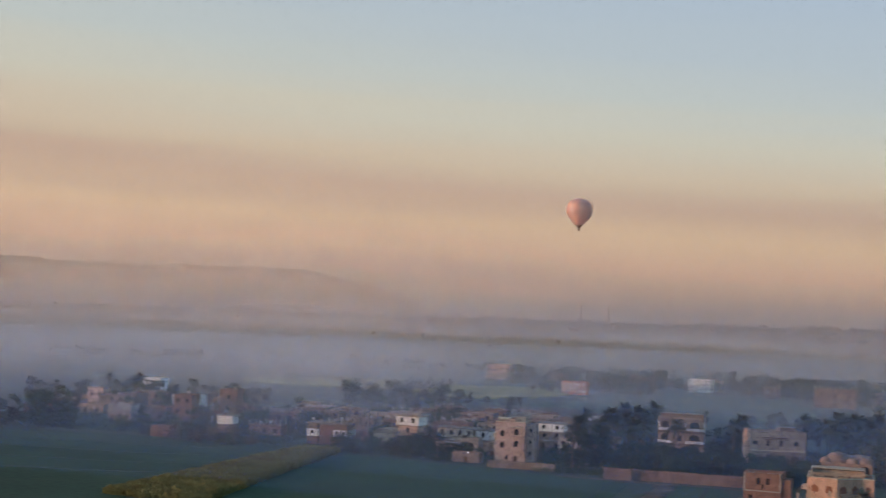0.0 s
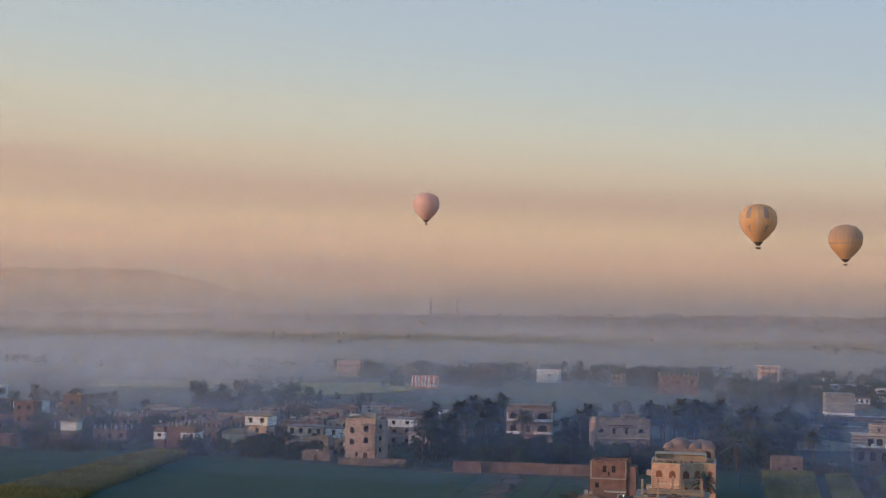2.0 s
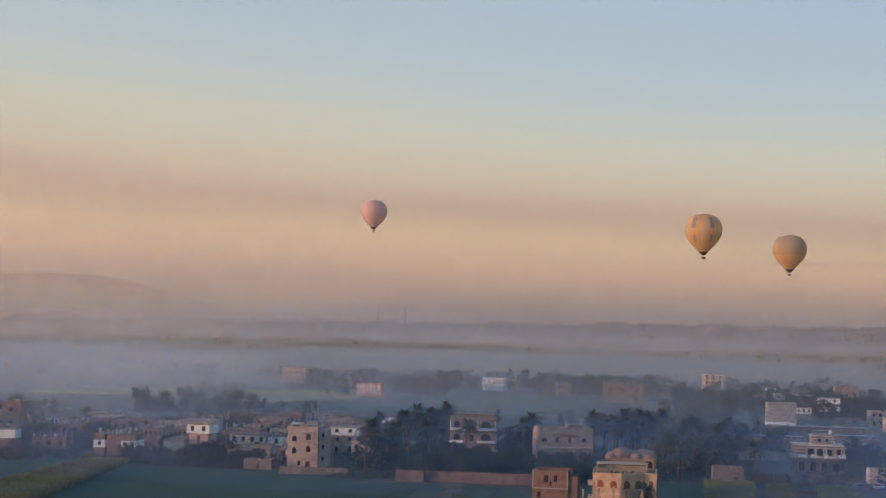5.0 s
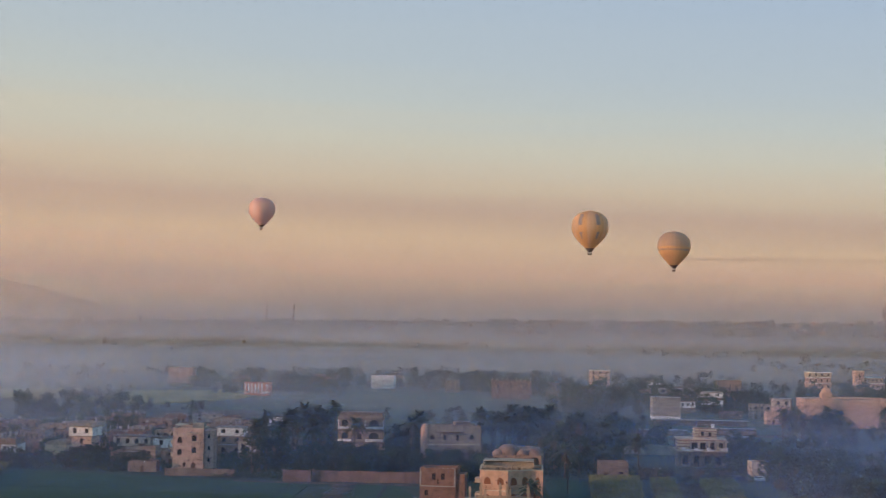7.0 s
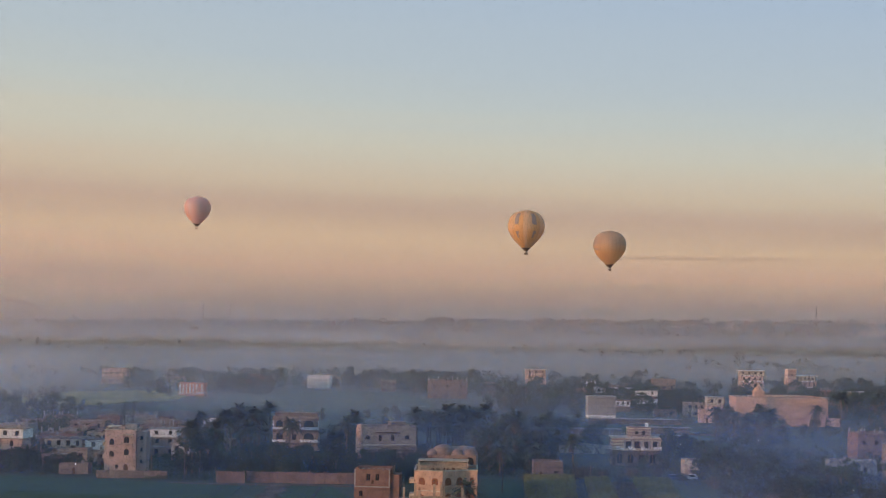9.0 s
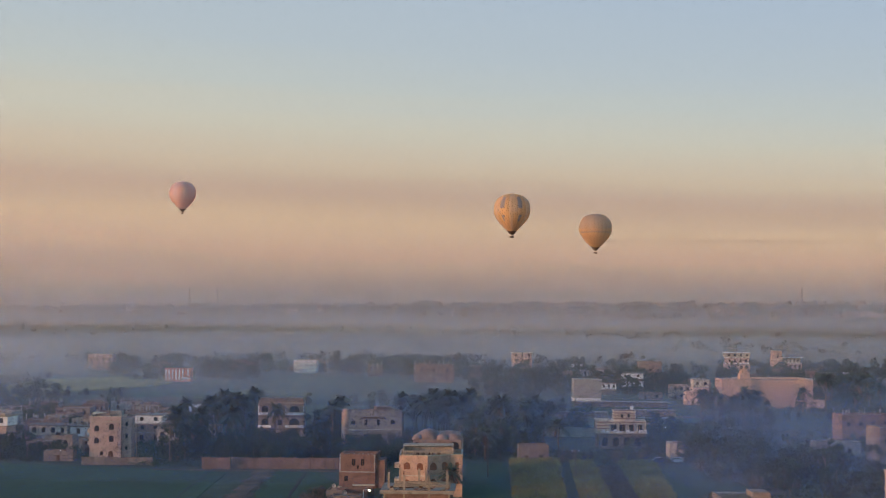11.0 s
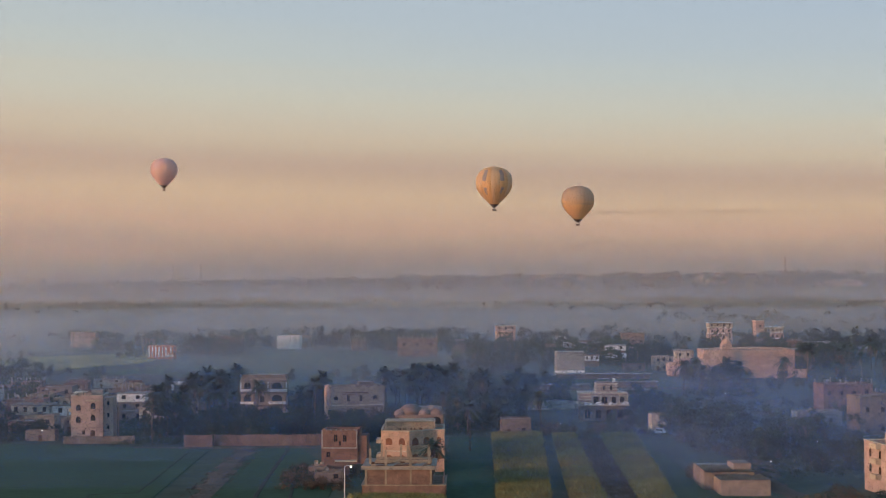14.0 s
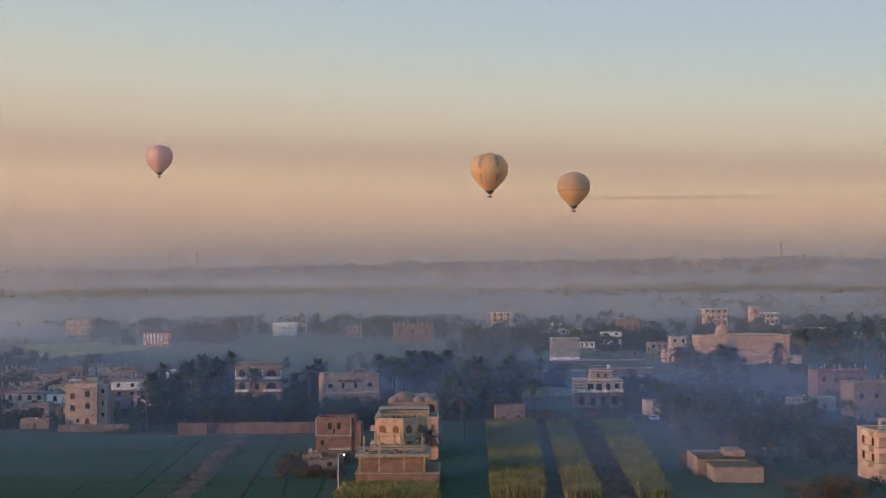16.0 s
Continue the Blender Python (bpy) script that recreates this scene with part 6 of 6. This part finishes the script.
scrub(-50, 310, 3.6, 58, 420, 0.35, M_DRY, "dry weeds along the dirt track", 48, 0.12)
scrub(-28, 312, 7, 16, 160, 1.3, M_DRY, "brown dry thicket beside the brick house", 49)


def far_wood(name, y0, y1, az0, az1, n, h, seed):
    """Far trees as one mass of small leaf clumps with uneven tops."""
    rng = np.random.default_rng(seed)
    V, F, at = [], [], 0
    for _ in range(n):
        d, a = rng.uniform(y0, y1), radians(rng.uniform(az0, az1))
        x, y, s = d * math.sin(a), d * math.cos(a), h * rng.uniform(0.3, 1.3)
        g = rise(d, math.degrees(a)) + 0.5 if d > 2500 else 0.0
        lumps = [(x + rng.normal() * s * 0.35, y + rng.normal() * s * 0.35, g + s * rng.uniform(0.25, 0.75), s * rng.uniform(0.2, 0.35)) for _ in range(4)]
        v, f = leaf_cloud(rng, lumps, 40, s * 0.16)
        V.append(v)
        F.append(f + at)
        at += len(v)
    ob = new(name, array_mesh(name, np.vstack(V), np.vstack(F), M_LEAF))
    return tagged(ob, "distant dark tree belt in the mist", "trees", "", "stuff")


far_wood("far_wood", 930, 1030, -32, 24, 260, 8, 1)
far_wood("far_wood", 1650, 2200, -32, 4, 110, 6, 2)
far_wood("far_wood", 1700, 1950, 4, 24, 60, 7, 5)
far_wood("far_wood", 1250, 1500, 8, 24, 90, 8, 6)
far_wood("far_wood", 2950, 3700, -36, 28, 380, 12, 3)
far_wood("far_wood", 2750, 3400, -2, 15, 330, 12, 4)


# ---- the far town ----
def far_house(seed, w, d, h, m):
    rng = random.Random(seed)
    t = thing("far_house", 0, -900, 0, 0, "small flat-roofed house far off in the haze", "house", "houses of the far town")
    add_box(t, "wall", m, "", -w / 2, w / 2, 0, d, -1, h)
    bm = bmesh.new()
    for b in ((-w / 2, w / 2, 0, 0.3), (-w / 2, w / 2, d - 0.3, d), (-w / 2, -w / 2 + 0.3, 0.3, d - 0.3), (w / 2 - 0.3, w / 2, 0.3, d - 0.3)):
        box(bm, *b, h + 0.003, h + 0.8)
    part("parapet", bm, m, t)
    add_box(t, "roof_room", m, "", -w * 0.3, w * 0.1, d * 0.3, d * 0.7, h + 0.003, h + 2.6)
    for i in range(3):
        for k in range(int(h // 3.2)):
            x = (i - 1) * w * 0.3
            add_box(t, "window", M_DARK, "", x - 0.5, x + 0.5, -0.03, -0.003, k * 3.2 + 1.0, k * 3.2 + 2.3)
    return t


FAR = [far_house(1, 8, 7, 5.5, M_MUD), far_house(2, 7, 7, 7.0, M_GREY), far_house(3, 10, 7, 5.5, M_MUD), far_house(4, 7, 7, 7.0, M_BRICK), far_house(5, 12, 7, 3.6, M_SAND)]
for i in range(130):
    az = _rng.uniform(-30, 16) if i < 50 else _rng.uniform(-1, 14)
    d = _rng.uniform(2850, 3500)
    src = FAR[i % 5]
    m = pose(d * math.sin(radians(az)), d * math.cos(radians(az)), rise(d, az) + 0.4, 0, 0, -az + _rng.uniform(-15, 15))
    if i < 5:
        src.matrix_world = m
    else:
        copy_thing(src, m)


def lattice_mast(x, y, z, h, s):
    """A lattice radio mast: four legs, rings and braces."""
    t = thing("radio_mast", x, y, z, 20, "slender dark lattice radio mast in the far town", "mast")
    for sx, sy in ((-1, -1), (1, -1), (1, 1), (-1, 1)):
        bm = bmesh.new()
        tube(bm, [(sx * s, sy * s, 0), (sx * s * 0.35, sy * s * 0.35, h)], [0.45, 0.3], 5)
        part("leg", bm, M_WOODB, t)
    for i in range(8):
        u0, u1 = i / 8, (i + 1) / 8
        q0, q1 = s * (1 - 0.65 * u0), s * (1 - 0.65 * u1)
        bm = bmesh.new()
        tube(bm, [(-q0, -q0, u0 * h), (q1, -q1, u1 * h)], [0.25, 0.25], 4)
        tube(bm, [(q0, -q0, u0 * h), (-q1, -q1, u1 * h)], [0.25, 0.25], 4)
        part("brace", bm, M_WOODB, t)
    add_box(t, "antenna", M_WOODB, "", -s * 0.5, s * 0.5, -s * 0.5, s * 0.5, h * 0.9, h)
    return t


lattice_mast(-628.6, 3341.4, rise(3400, -10.7), 42, 2.2)
lattice_mast(-567.5, 3352.3, rise(3400, -9.6), 44, 2.2)
lattice_mast(758.0, 3260.0, rise(3350, 13), 40, 2.0)


# ---- parked vehicles ----
def car(x, y, rz, paint, label, tall=1.0):
    """A parked car: body, cabin with windows, four wheels with rims, lights and bumpers."""
    t = thing("car", x, y, 0, rz, label, "car", "parked vehicles")
    bm = bmesh.new()
    box(bm, -2.1, 2.1, -0.85, 0.85, 0.35, 0.95)
    bmesh.ops.bevel(bm, geom=bm.edges[:], offset=0.12, segments=2, affect="EDGES")
    part("body", bm, paint, t, smooth=False)
    bm = bmesh.new()
    lo = [(-1.7, -0.8), (1.1, -0.8), (1.1, 0.8), (-1.7, 0.8)]
    hi = [(-1.4, -0.68), (0.5, -0.68), (0.5, 0.68), (-1.4, 0.68)]
    a = [bm.verts.new((px, py, 0.93)) for px, py in lo]
    b = [bm.verts.new((px, py, 0.95 + 0.6 * tall)) for px, py in hi]
    bm.faces.new(b)
    for i in range(4):
        bm.faces.new((a[i], a[(i + 1) % 4], b[(i + 1) % 4], b[i]))
    cabin = part("cabin", bm, paint, t)
    for yy in (-1, 1):
        bm = bmesh.new()
        v = [bm.verts.new(p) for p in ((-1.45, yy * 0.80, 1.05), (0.8, yy * 0.80, 1.05), (0.42, yy * 0.715, 0.88 + 0.6 * tall), (-1.3, yy * 0.715, 0.88 + 0.6 * tall))]
        bm.faces.new(v)
        part("side_window", bm, M_DARK, cabin)
    for xx in (-1.3, 1.3):
        for yy in (-0.8, 0.8):
            bm = bmesh.new()
            tube(bm, [(xx, yy - 0.11, 0.32), (xx, yy + 0.11, 0.32)], [0.32, 0.32], 14)
            wheel = part("wheel", bm, M_TYRE, t)
            bm = bmesh.new()
            s = 0.12 if yy > 0 else -0.12
            tube(bm, [(xx, yy, 0.32), (xx, yy + s, 0.32)], [0.18, 0.17], 10)
            part("rim", bm, M_STEEL, wheel)
    for xx in (-2.15, 2.08):
        add_box(t, "bumper", M_TYRE, "", xx, xx + 0.07, -0.8, 0.8, 0.36, 0.52)
        for yy in (-0.7, 0.45):
            add_box(t, "headlight" if xx > 0 else "tail_light", M_STEEL if xx > 0 else M_BRICK, "", xx, xx + 0.07, yy, yy + 0.25, 0.62, 0.78)
    return t


M_TYRE = mat("black rubber", (0.02, 0.02, 0.02), rough=0.8)
M_PAINTW = mat("white car paint", (0.72, 0.73, 0.74), rough=0.3, vary=0.05, bump=0.0)
M_PAINTB = mat("dark blue car paint", (0.05, 0.07, 0.12), rough=0.3, vary=0.05, bump=0.0)
for _x, _y, _rz, _m, _l in ((66.2, 415.0, 4, M_PAINTW, "white saloon car parked beside the lane"), (52.4, 396.5, 10, M_PAINTB, "dark blue car parked under trees"),
                            (56.8, 397.5, 168, M_PAINTW, "dusty white car parked beside the lane"), (75.6, 411.0, 75, M_PAINTW, "white car parked between trees")):
    car(_x, _y, _rz, _m, _l)


# ---- lamps and poles ----
def street_lamp(x, y, h, arm, lit, rz=0):
    t = thing("street_lamp", x, y, 0, rz, ("pale steel street lamp, switched on" if h > 7 else "dark thin lamp post, switched on") if lit else "dark thin lamp post, switched off", "lamp", "street lamps")
    bm = bmesh.new()
    tall = h > 7
    metal = M_STEEL if tall else M_BARK
    tube(bm, [(0, 0, -0.1), (0, 0, h * 0.6), (0, 0, h)], [0.14, 0.11, 0.08] if tall else [0.07, 0.06, 0.05], 8)
    part("pole", bm, metal, t)
    bm = bmesh.new()
    tube(bm, [(0, 0, h - 0.05), (arm * 0.5, 0, h + 0.25), (arm, 0, h + 0.2)], [0.07, 0.06, 0.05], 6)
    part("arm", bm, metal, t)
    bm = bmesh.new()
    box(bm, arm - 0.1, arm + 0.6, -0.16, 0.16, h + 0.12, h + 0.28)
    head = part("head", bm, metal, t)
    bm = bmesh.new()
    bmesh.ops.create_uvsphere(bm, u_segments=8, v_segments=6, radius=0.16 if h > 7 else 0.11)
    bmesh.ops.translate(bm, verts=bm.verts, vec=(arm + 0.25, 0, h + 0.02))
    part("bulb", bm, M_LAMP if lit else M_WHITE, head)
    return t


street_lamp(-19.9, 273.0, 7.9, 0.9, True)
street_lamp(-21.4, 343.0, 5.0, 0.9, False)
for _x, _y, _h in ((67.0, 305.5, 4.5), (84.6, 336.0, 5.0), (62.0, 452.0, 5.0), (71.5, 447.0, 4.0), (90.0, 470.0, 5.0), (-108.0, 384.5, 3.0), (143.0, 640.0, 5.0)):
    street_lamp(_x, _y, _h, 0.5, True, _rng.uniform(0, 360))


def utility_pole(x, y, h):
    t = thing("utility_pole", x, y, 0, 10, "weathered wooden utility pole with crossarm", "pole", "utility poles")
    bm = bmesh.new()
    tube(bm, [(0, 0, -0.2), (0, 0, h)], [0.17, 0.11], 8)
    part("post", bm, M_BARK, t)
    add_box(t, "crossarm", M_BARK, "", -0.9, 0.9, -0.06, 0.06, h - 0.7, h - 0.55)
    for xx in (-0.8, 0.0, 0.8):
        bm = bmesh.new()
        tube(bm, [(xx, 0, h - 0.545), (xx, 0, h - 0.3)], [0.05, 0.04], 6)
        part("insulator", bm, M_WHITE, t)
    return t


for _x, _y, _h in ((-86.5, 380.5, 10.5), (-78.5, 384.0, 10.0), (5.0, 360.0, 8.0), (26.0, 352.0, 8.0)):
    utility_pole(_x, _y, _h)
